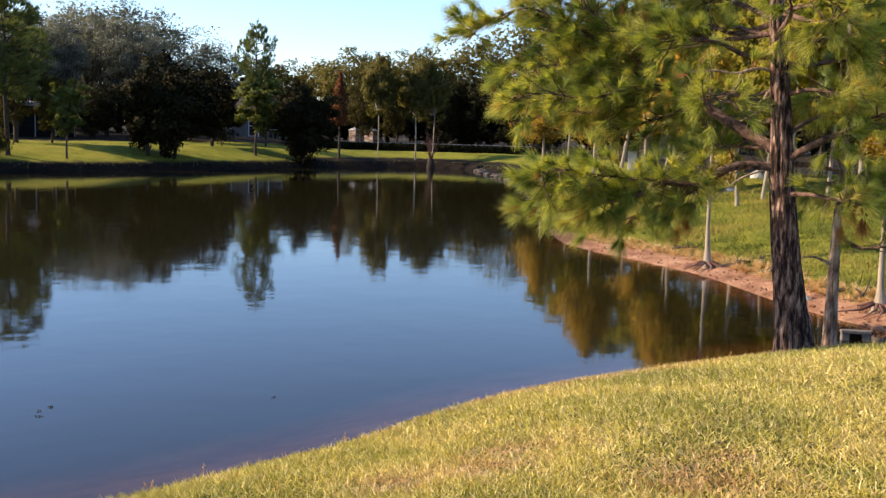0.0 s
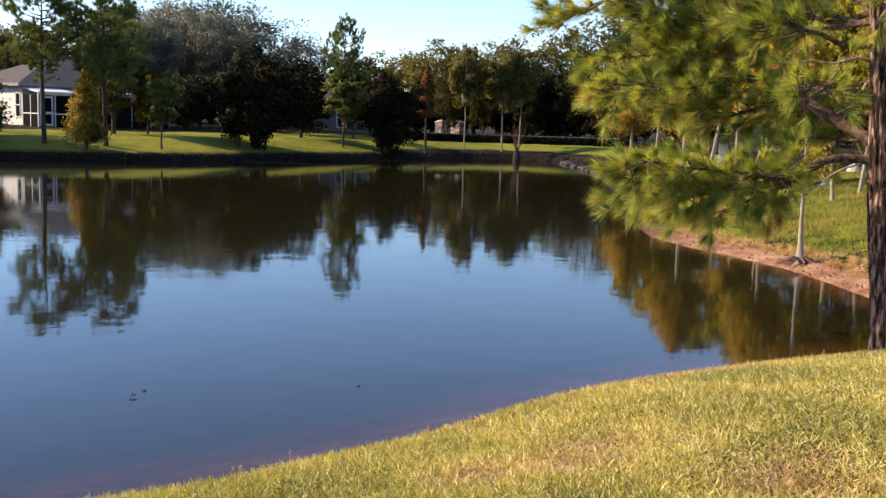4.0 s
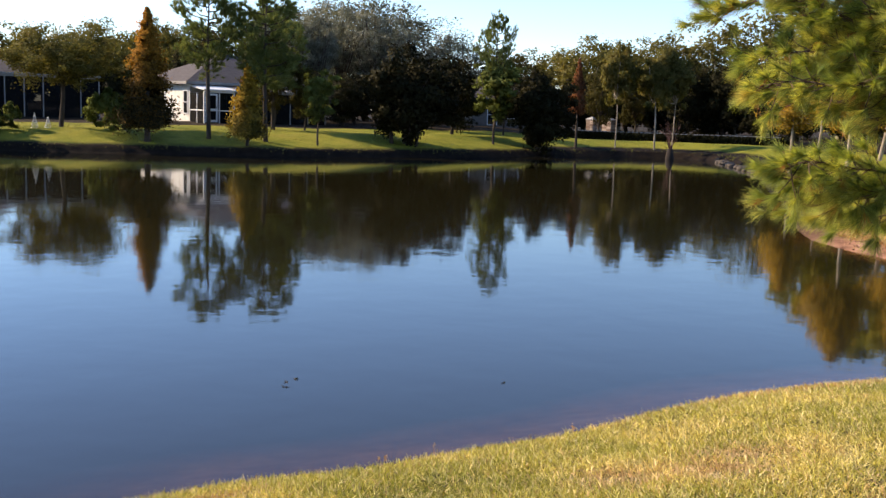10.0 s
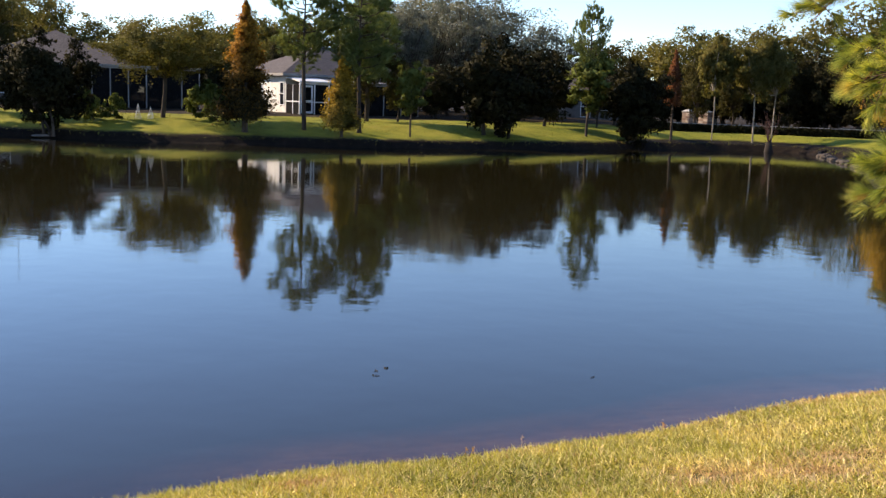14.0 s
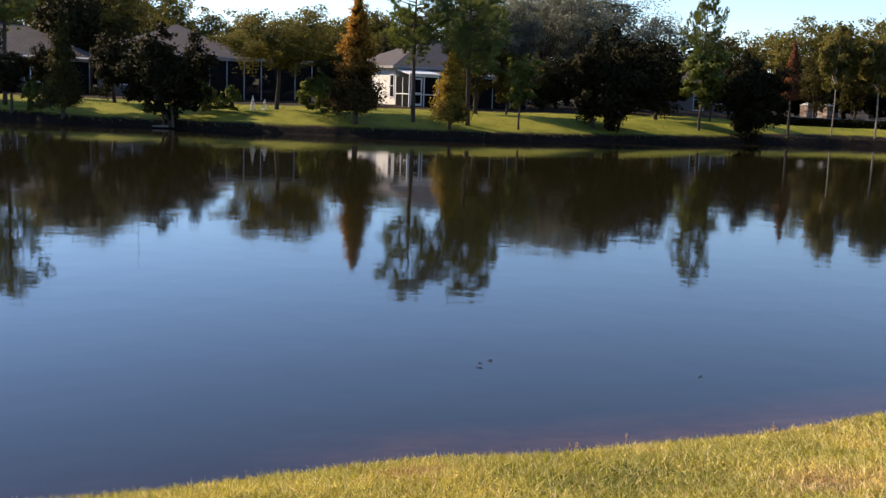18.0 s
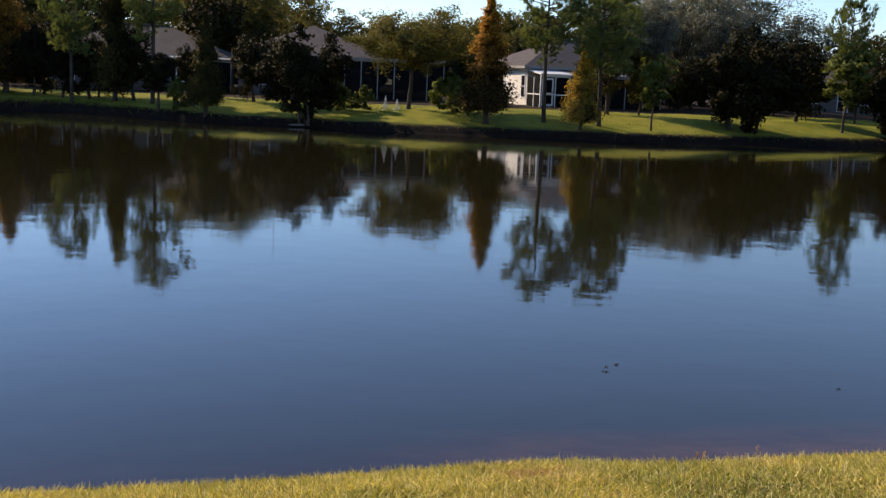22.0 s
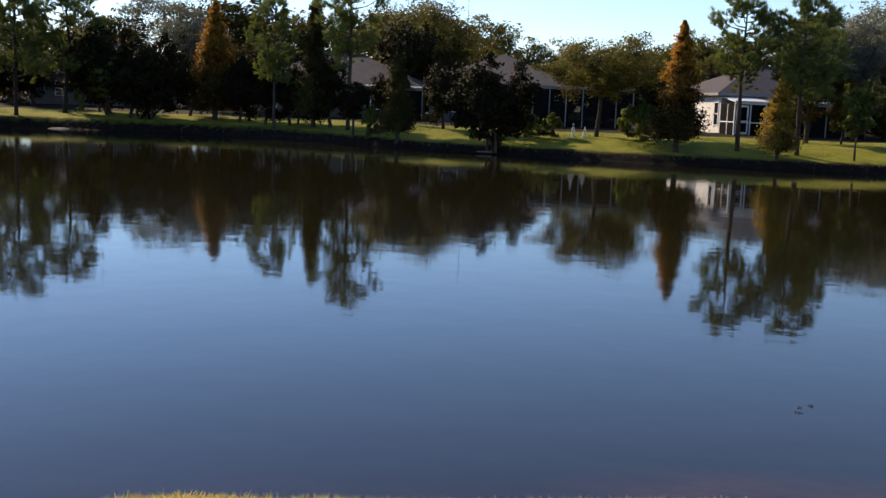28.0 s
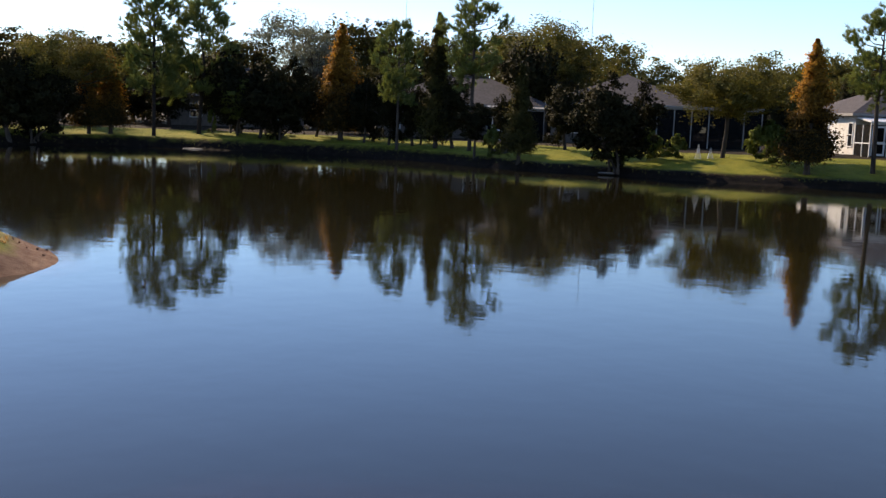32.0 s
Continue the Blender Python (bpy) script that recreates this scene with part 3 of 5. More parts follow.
def far_pine(name, label, seed, h, r, clear, tufts, leafmat, barkmat):
    """A tall bare stem with open whorls of limbs that end in needle tufts."""
    rng = np.random.default_rng(seed)
    root = thing(name, label, "tree")
    tr, cr = Buf(), Buf()
    g = 0.014 * h
    sway = rng.normal(size=2) * 0.012 * h
    tube(tr, [(0, 0, -0.3), (0, 0, 0.2), (sway[0], sway[1], 0.5 * h), (0, 0, 0.98 * h)], [g * 1.5, g * 1.15, g * 0.8, 0.02], 9, rng, 0.2)
    base, axis = [], []
    for i in range(30):
        s = (i + rng.random()) / 30
        z = (clear + (0.95 - clear) * s) * h
        reach = r * (0.62 + 0.5 * math.sin(2.6 * s + 0.3)) * (1 - 0.5 * s ** 4) * rng.uniform(0.5, 1.12)
        a = i * 2.4 + rng.uniform(-0.5, 0.5)
        tip = np.array([math.cos(a) * reach, math.sin(a) * reach, z + reach * rng.uniform(0.25, 0.8)])
        mid = np.array([tip[0] * 0.55, tip[1] * 0.55, z + 0.10 * reach])
        tube(tr, [(0, 0, z), mid, tip], [g * 0.35, g * 0.22, 0.012], 5)
        clumps = [(tip, 0.13), (mid * 0.45 + tip * 0.55 + rng.normal(size=3) * 0.12 * r, 0.12)]
        if s < 0.65:
            clumps.append((mid + rng.normal(size=3) * 0.10 * r, 0.13))
        for c, spread in clumps:
            for j in range(tufts):
                p = c + rng.normal(size=3) * spread * r * np.array([1, 1, 0.7])
                base.append(p)
                axis.append(unit(p - np.array([0, 0, z])) + np.array([0, 0, 0.7]))
    base.append(np.array([0, 0, h * 0.97]))
    axis.append(np.array([0, 0, 1.0]))
    bristles(cr, np.array(base), np.array(axis), 30, 0.36, 0.017, 0.95, rng)
    part("trunk", tr, barkmat, root, smooth=True)
    part("crown", cr, leafmat, root)
    return root


def plant(proto, used, rows, h0, r0, rng, label="", group=""):
    """Set copies of a built tree at (bearing, distance, height, crown radius)."""
    for az, d, h, r in rows:
        p = on_ground(az, d)
        m = Matrix.Translation(p) @ Matrix.Rotation(rng.uniform(0, 6.28), 4, "Z") @ Matrix.Diagonal((r / r0, r / r0, h / h0, 1))
        if proto in used:
            ob = copy_thing(proto, m)
        else:
            ob = proto
            ob.matrix_basis = m
            used.append(proto)
        if label:
            ob["label"] = label
        if group:
            ob["group"] = group


rng = random.Random(4)
placed = []
PINES = [(-26.52, 62.3, 8.96, 1.82), (-23.44, 62.3, 9.01, 1.92), (-10.67, 72.8, 9.02, 1.15), (-52.24, 75.6, 9.25, 1.61), (-48.14, 72.4, 10.83, 2.11), (-23.04, 69.6, 8.03, 1.95)]
pine_a = far_pine("pine_tree", "tall slash pine with open tufted crown on the far lawn", 11, 9.0, 1.9, 0.34, 14, PINE_LEAF, BARK)
pine_b = far_pine("pine_tree", "tall slim pine with sparse needle tufts on the far lawn", 12, 9.0, 1.9, 0.44, 11, PINE_LEAF, BARK)
# trunk near black: the shade of the backlit stem is in its colour
pine_c = far_pine("pine_tree", "broad dense dark pine at the pond's far end", 13, 9.0, 2.2, 0.24, 20, PINE_LEAF, DARK_WOOD)
plant(pine_c, placed, [(-63.19, 87.0, 10.9, 2.7), (-65.57, 85.5, 9.9, 2.1)], 9.0, 2.2, rng, group="pines on the far bank")
plant(pine_a, placed, PINES[1::2], 9.0, 1.9, rng, group="pines on the far bank")
plant(pine_b, placed, PINES[0::2], 9.0, 1.9, rng, group="pines on the far bank")

RUSTS = [(-29.76, 61.3, 7.72, 1.72), (-55.43, 82.7, 9.1, 1.95), (-68.9, 85.6, 6.3, 1.35), (-67.8, 86.2, 6.6, 1.4)]
GOLDS = [(-24.44, 60.8, 4.84, 1.16)]
rust = conifer("cypress_tree", "cone-shaped cypress turned rust orange, lower needles coloured dark for shade, on the far bank", 21, 7.5, 1.5, 27000, RUST_LEAF, BARK, power=0.8)
gold = conifer("cypress_tree", "young cypress with gold and green needles on the far bank", 22, 5.0, 1.2, 14000, GOLD_LEAF, BARK)
plant(rust, placed, RUSTS, 7.5, 1.5, rng, group="cypresses on the far bank")
plant(gold, placed, GOLDS, 5.0, 1.2, rng, group="cypresses on the far bank")
OLIVE_CONES = [(-45.34, 66.2, 6.44, 1.34), (-50.07, 75.0, 10.93, 1.69)]
cone = conifer("cypress_tree", "dark olive cone-shaped cypress with bronze tints on the far bank", 25, 7.0, 1.4, 22000, OAK_LEAF, BARK, power=0.8)
plant(cone, placed, OLIVE_CONES, 7.0, 1.4, rng, group="cypresses on the far bank")
red = conifer("cypress_tree", "slender brick-red cypress beside dark shrubs", 23, 6.4, 0.8, 8000, RED_LEAF, BARK, clear=0.4)
plant(red, placed, [(-6.03, 77.6, 6.81, 0.65)], 6.4, 0.8, rng)

OAKS = [(-34.16, 65.8, 5.88, 3.87), (-1.72, 81.2, 8.42, 2.28), (-44.68, 105.8, 12.2, 5.94), (-3.86, 80.4, 8.03, 1.9), (-70.52, 84.4, 8.39, 3.79), (-0.76, 81.3, 7.75, 2.05)]
YOUNG = [(-20.57, 62.4, 5.29, 1.26), (-10.67, 72.5, 6.49, 1.96), (-61.11, 85.6, 5.02, 1.92)]
oak_a = broadleaf("oak_tree", "spreading live oak with olive leaves on the far lawn", 31, 6.5, 3.2, 0.40, 26000, 0.07, 110, OLIVE_LEAF, BARK, girth=0.022)
oak_b = broadleaf("oak_tree", "upright young oak with olive leaves and a pale slim trunk", 32, 7.8, 2.6, 0.36, 10000, 0.13, 60, OLIVE_LEAF, PALE_BARK, girth=0.012, fill=0.25)
plant(oak_a, placed, OAKS[0::2], 6.5, 3.2, rng, group="oaks on the far bank")
plant(oak_b, placed, OAKS[1::2], 7.8, 2.6, rng, group="oaks on the far bank")
oak_y = broadleaf("oak_tree", "young oak with a rounded yellow-green crown on the far lawn", 37, 5.0, 1.3, 0.22, 7000, 0.10, 60, GREEN_LEAF, BARK, girth=0.016, fill=0.25)
plant(oak_y, placed, YOUNG, 5.0, 1.3, rng, group="oaks on the far bank")

BUSHES = [(-39.85, 62.6, 5.69, 2.64), (-15.4, 66.4, 5.84, 2.73), (-7.95, 73.2, 5.3, 2.15), (-58.95, 82.3, 5.72, 2.54), (-61.12, 87.8, 6.45, 2.95), (-71.76, 82.2, 5.11, 2.86), (-72.9, 86.0, 5.4, 2.4)]
shrub = broadleaf("wax_myrtle", "dense dark evergreen shrub at the water's edge", 41, 5.0, 2.4, 0.05, 19000, 0.10, 110, DARK_SHADED_LEAF, BARK, stems=4, girth=0.03, fill=0.35)
plant(shrub, placed, BUSHES, 5.0, 2.4, rng, group="dark shrubs on the far bank")

# taller trees between the lawn and the wood
TALL = [(-21.36, 95.5, 10.69, 3.22), (-19.38, 99.5, 11.96, 3.35), (-17.36, 97.4, 11.85, 3.39), (-15.9, 98, 10.4, 2.5), (-70.24, 100, 9.26, 2.53), (-56.76, 98, 11.02, 3.85), (-23.28, 97.6, 11.23, 2.74), (-20.58, 95.4, 10.68, 2.41)]
tall_a = broadleaf("oak_tree", "tall grey thin-leaved oak rising behind the far lawn", 34, 11.0, 3.4, 0.18, 19000, 0.085, 190, GREY_LEAF, BARK, girth=0.02, fill=0.35, limbs=60)
tall_b = broadleaf("oak_tree", "dense oak with low branches behind the far lawn, leaves coloured dark for shade", 35, 8.0, 3.4, 0.04, 11000, 0.15, 110, DARK_SHADED_LEAF, BARK, fill=0.4)
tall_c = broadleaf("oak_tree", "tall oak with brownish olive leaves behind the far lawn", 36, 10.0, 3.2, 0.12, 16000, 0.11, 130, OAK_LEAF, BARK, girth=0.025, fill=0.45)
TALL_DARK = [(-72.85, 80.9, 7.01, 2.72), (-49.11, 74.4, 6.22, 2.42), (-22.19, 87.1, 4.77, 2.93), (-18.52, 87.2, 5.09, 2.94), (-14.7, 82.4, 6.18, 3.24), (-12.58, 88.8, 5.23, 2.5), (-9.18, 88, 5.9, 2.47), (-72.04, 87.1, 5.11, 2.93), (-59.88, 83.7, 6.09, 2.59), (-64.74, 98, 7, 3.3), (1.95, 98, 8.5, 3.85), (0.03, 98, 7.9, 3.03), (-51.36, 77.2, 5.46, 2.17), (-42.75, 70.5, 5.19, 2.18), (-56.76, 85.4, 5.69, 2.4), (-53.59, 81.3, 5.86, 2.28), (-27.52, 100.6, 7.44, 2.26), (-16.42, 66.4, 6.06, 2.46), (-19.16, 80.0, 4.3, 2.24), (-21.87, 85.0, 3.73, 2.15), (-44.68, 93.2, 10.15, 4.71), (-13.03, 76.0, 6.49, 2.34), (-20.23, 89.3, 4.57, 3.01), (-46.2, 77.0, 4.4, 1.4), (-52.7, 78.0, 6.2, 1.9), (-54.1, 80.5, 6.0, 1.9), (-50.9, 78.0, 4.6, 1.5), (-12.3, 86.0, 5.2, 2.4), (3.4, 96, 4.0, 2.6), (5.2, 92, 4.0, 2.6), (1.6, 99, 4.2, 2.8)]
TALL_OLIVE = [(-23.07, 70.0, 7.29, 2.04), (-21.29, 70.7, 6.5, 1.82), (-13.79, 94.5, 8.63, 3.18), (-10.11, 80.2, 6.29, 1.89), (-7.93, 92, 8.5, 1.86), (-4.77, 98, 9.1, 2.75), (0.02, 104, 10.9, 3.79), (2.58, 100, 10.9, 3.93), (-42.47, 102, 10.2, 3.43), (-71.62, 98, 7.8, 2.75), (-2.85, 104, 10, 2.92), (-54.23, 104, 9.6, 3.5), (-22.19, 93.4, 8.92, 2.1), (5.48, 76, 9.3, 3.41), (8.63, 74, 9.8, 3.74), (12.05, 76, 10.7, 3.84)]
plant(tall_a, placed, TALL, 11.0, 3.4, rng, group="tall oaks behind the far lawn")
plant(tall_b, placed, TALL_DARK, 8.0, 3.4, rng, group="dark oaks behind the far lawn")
plant(tall_c, placed, TALL_OLIVE, 10.0, 3.2, rng, group="tall oaks behind the far lawn")

# the wood behind the houses
WOOD_H = 12.0
# bearing and height angle of the wood's top
SKYLINE = [-88, 4.2, -69, 4.1, -60, 3.9, -58, 4.6, -54, 5.2, -46, 5.0, -41, 4.5, -37, 4.0, -28, 4.05, -24, 5.0, -20, 5.9, -17, 6.05, -15.9, 5.7, -14.4, 4.7, -12.9, 3.9, -9.2, 3.45, -6, 4.2, -3.6, 4.4, -1.7, 4.8, 0.1, 5.3, 4, 6.0, 36, 6.0]
wood_a = broadleaf("woodland_tree", "tall olive-green oak in the wood behind the houses", 51, WOOD_H, 4.6, 0.10, 10000, 0.17, 170, OAK_LEAF, BARK)
wood_b = broadleaf("woodland_tree", "tall thinly leaved grey oak in the wood behind", 52, WOOD_H, 4.2, 0.12, 9500, 0.12, 170, GREY_LEAF, BARK, girth=0.02, fill=0.6)
# front row: the shade low in the wood is put into its leaf colour
wood_c = broadleaf("woodland_tree", "tall evergreen oak in the wood behind, leaves coloured near-black for shade", 53, WOOD_H, 4.4, 0.02, 3200, 0.36, 80, DARK_SHADED_LEAF, BARK)
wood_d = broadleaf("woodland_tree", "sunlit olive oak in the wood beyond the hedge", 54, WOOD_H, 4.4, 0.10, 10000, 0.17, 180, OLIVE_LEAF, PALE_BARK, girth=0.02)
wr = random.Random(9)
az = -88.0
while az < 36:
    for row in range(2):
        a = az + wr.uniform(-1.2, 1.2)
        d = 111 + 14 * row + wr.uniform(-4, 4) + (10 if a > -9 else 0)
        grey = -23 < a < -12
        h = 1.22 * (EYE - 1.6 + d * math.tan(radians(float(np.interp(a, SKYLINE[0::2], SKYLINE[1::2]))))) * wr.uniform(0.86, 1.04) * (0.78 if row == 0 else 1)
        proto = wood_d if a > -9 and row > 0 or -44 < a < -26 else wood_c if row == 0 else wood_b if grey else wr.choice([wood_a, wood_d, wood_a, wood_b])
        plant(proto, placed, [(a, d, h, h * wr.uniform(0.36, 0.48))], WOOD_H, 4.4, wr, group="wood behind the houses")
    az += 2.5
under = broadleaf("undergrowth", "dense undergrowth at the foot of the wood, coloured dark for shade", 55, 4.0, 3.0, 0.0, 1600, 0.34, 50, DARK_SHADED_LEAF, BARK, stems=3, girth=0.02, fill=0.3)
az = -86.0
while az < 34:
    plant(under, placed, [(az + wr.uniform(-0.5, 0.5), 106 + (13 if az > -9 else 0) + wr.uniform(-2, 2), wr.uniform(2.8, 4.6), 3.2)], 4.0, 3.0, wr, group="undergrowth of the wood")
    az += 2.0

# ---- right bank: trees behind the beach ----
RIGHT_GOLD = [(5.49, 52, 5.1, 1.4), (8.36, 38, 6.3, 1.49), (11.15, 47, 6.2, 1.45), (12.71, 36, 6.1, 1.41)]
RIGHT_OAK = [(6.76, 56, 7, 2.2), (9.9, 60, 8.7, 3.7), (15.72, 42, 6.8, 2.83), (18.97, 40, 8, 2.92), (22.37, 36, 7.8, 3.03), (20.78, 30, 6.3, 1.85), (24.66, 27, 6.9, 2.12), (17.53, 34, 6.3, 2.1), (16.2, 32, 5.0, 2.1), (18.6, 29, 4.8, 1.9), (13.8, 39, 5.6, 2.3), (12.2, 45, 6.0, 2.4)]
gold_r = conifer("cypress_tree", "golden-leaved cypress with a pale trunk on the beach side", 24, 6.0, 1.5, 11000, GOLD_LEAF, PALE_BARK, clear=0.48, girth=0.014)
plant(gold_r, placed, RIGHT_GOLD, 6.0, 1.5, rng, group="trees on the beach side")
oak_r = broadleaf("oak_tree", "green-gold young oak with a pale trunk on the beach side", 33, 6.5, 2.4, 0.36, 8000, 0.12, 60, YELLOW_LEAF, PALE_BARK, girth=0.014)
# added oaks, mostly hidden by the near pine, to darken the water's reflection
plant(tall_c, placed, [(16.03, 50, 11.3, 2.39), (18.08, 50, 12, 2.67), (20.37, 49, 11.1, 2.75), (22.88, 46, 10.8, 3.1)], 10.0, 3.2, rng, label="tall olive oak behind the beach-side lawn, added to darken the water's reflection", group="trees on the beach side")
plant(oak_r, placed, RIGHT_OAK, 6.5, 2.4, rng, group="trees on the beach side")


def buttress_cypress(az, d, h, r, label):
    """A bare lower trunk that flares into roots at the waterline."""
    rng = np.random.default_rng(int(d * 10))
    root = thing("shore_cypress", label, "tree", Matrix.Translation(on_ground(az, d)))
    tr, cr = Buf(), Buf()
    tube(tr, [(0, 0, -0.1), (0.01, 0, 0.10), (0.0, 0, 0.35), (-0.02, 0, 0.9), (-0.03, 0, h * 0.6), (0, 0, h)], [0.17, 0.10, 0.058, 0.04, 0.03, 0.008], 10, rng, 0.12)
    for i in range(18):
        a = i * 0.349 + rng.uniform(-0.2, 0.2)
        L = rng.uniform(0.2, 0.75)
        ro = Buf()
        x, y = math.cos(a), math.sin(a)
        tube(ro, [(x * 0.1, y * 0.1, 0.1), (x * (0.12 + L * 0.4) + rng.normal() * 0.05, y * (0.12 + L * 0.4) + rng.normal() * 0.05, rng.uniform(0.0, 0.06)), (x * L + rng.normal() * 0.1, y * L + rng.normal() * 0.1, rng.uniform(-0.1, -0.02))], [0.03, 0.018, 0.007], 6, rng, 0.4)
        part("root", ro, TWIG, root, "reddish exposed root at the waterline", smooth=True)
    cs = []
    for i in range(40):
        z = h * rng.uniform(0.36, 0.98)
        reach = r * (1.15 - z / h) * rng.uniform(0.5, 1.1)
        a = rng.uniform(0, 6.283)
        tip = np.array([math.cos(a) * reach, math.sin(a) * reach, z + 0.2 * reach])
        tube(tr, [(0, 0, z), tip * np.array([0.5, 0.5, 1]), tip], [0.016, 0.011, 0.004], 4)
        m = 90
        cs.append(np.array([0, 0, z]) + rng.uniform(0.3, 1.05, (m, 1)) * (tip - np.array([0, 0, z])) + rng.normal(size=(m, 3)) * 0.09)
    leaves(cr, np.concatenate(cs), 0.07, 0.025, rng, droop=0.4)
    part("trunk", tr, PALE_BARK, root, smooth=True)
    part("crown", cr, GOLD_LEAF, root)


buttress_cypress(14.8, 22.4, 4.6, 1.1, "slender cypress with flared roots standing on the sandy beach")
buttress_cypress(23.75, 17.6, 4.4, 1.0, "pale cypress trunk on bare sandy soil by the cove")


# ---- the near pine ----
def near_pine(name, label, az, d, limbs, trunk, girth, seed, tuft_step, bark=PINE_BARK, bark_label="thick plated reddish-grey pine bark", withered=()):
    """Thick plated trunk, long limbs given in metres from its foot (right, away, up), twigs and bursts of long needles."""
    rng = np.random.default_rng(seed)
    root = thing(name, label, "tree", Matrix.Translation(on_ground(az, d)) @ Matrix.Rotation(-radians(az), 4, "Z"))
    tp = smooth_path(trunk, 22)
    top = tp[-1][2]
    sides, ring, tr = 72, [], Buf()
    for p in tp:
        r = girth * (1.0 - 0.80 * max(0.0, p[2]) / top) * (1 + 0.28 * math.exp(-max(0, p[2]) * 3.0))
        for k in range(sides):
            a = 6.2832 * k / sides
            c, sn = math.cos(a), math.sin(a)
            plate = 0.5 - 2.2 * abs(noise.noise((c * 4.6, sn * 4.6, p[2] * 1.3))) + 0.35 * noise.noise((c * 11, sn * 11, p[2] * 5.0))
            rr = r * (1 + 0.16 * max(-0.8, min(0.35, plate)))
            ring.append((p[0] + rr * c, p[1] + rr * sn, p[2]))
    tr.add(ring, [(i * sides + k, i * sides + (k + 1) % sides, (i + 1) * sides + (k + 1) % sides, (i + 1) * sides + k) for i in range(len(tp) - 1) for k in range(sides)])
    part("trunk", tr, bark, root, bark_label, smooth=True)
    for li, (r0, dead, pts) in enumerate(limbs):
        path = smooth_path(pts, 5)
        wood, green = Buf(), Buf()
        n = len(path)
        tube(wood, path, [r0 * (1 - 0.85 * i / (n - 1)) for i in range(n)], 9, rng, 0.2)
        base, axis = [], []
        seg = [path[i] + (path[i + 1] - path[i]) * t for i in range(n - 1) for t in np.arange(0, 1, tuft_step / max(0.05, float(np.linalg.norm(path[i + 1] - path[i]))))]
        total = float(sum(np.linalg.norm(path[i + 1] - path[i]) for i in range(n - 1)))
        bare = min(0.55, 0.9 / total) if pts[0][0] > -0.6 else 0.12
        fwd = unit(path[-1] - path[0])
        for i, p in enumerate(seg):
            s = i / len(seg)
            if s < bare or dead:
                if rng.random() < (0.22 if dead else 0.4):   # bare dead twig
                    e = p + unit(rng.normal(size=3)) * rng.uniform(0.12, 0.45)
                    tube(wood, [p, (p + e) / 2 + rng.normal(size=3) * 0.03, e], [0.007, 0.005, 0.002], 4)
                continue
            for k in range(3):
                side = unit(rng.normal(size=3) * np.array([1, 1, 0.8]) + fwd * 0.7 + np.array([0, 0, 0.1]))
                e = p + side * rng.uniform(0.12, 0.5)
                tube(wood, [p, (p + e) / 2 - np.array([0, 0, 0.03]), e], [0.009, 0.007, 0.004], 5)
                base.append(e)
                axis.append(side + fwd * 0.3 + np.array([0, 0, 0.2]))
        if not dead:
            base.append(path[-1])
            axis.append(fwd)
        part_limb = part("limb", wood, DEAD_WOOD if dead else LIMB_BARK, root, "bare pale dead limb" if dead else "", smooth=True)
        if base and not dead:
            b, a = np.array(base), np.array(axis)
            bristles(green, b, a, 140, 0.26, 0.0033, 0.9, rng, 0.16)
            tagged(part("needle_spray", green, NEEDLE, part_limb, "long dark to yellow-green pine needles in bursts"), kind="stuff")
        if base:
            brown = Buf()
            pick = rng.permutation(len(base))[: max(2, len(base) // 10)]
            bristles(brown, np.array(base)[pick] - np.array([0, 0, 0.05]), np.array(axis)[pick] - np.array([0, 0, 1.0]), 26, 0.2, 0.003, 0.7, rng)
            tagged(part("dead_needles", brown, DEAD_NEEDLE, part_limb, "withered orange needles"), kind="stuff")
    if withered:      # whole shoots that have died and hang brown
        brown = Buf()
        w = np.repeat(np.array(withered), 4, 0) + rng.normal(size=(4 * len(withered), 3)) * 0.10
        bristles(brown, w, np.tile((0.0, 0.0, -1.0), (len(w), 1)), 90, 0.25, 0.0032, 0.8, rng)
        tagged(part("withered_foliage", brown, DEAD_NEEDLE, root, "hanging brown dead needles"), kind="stuff")



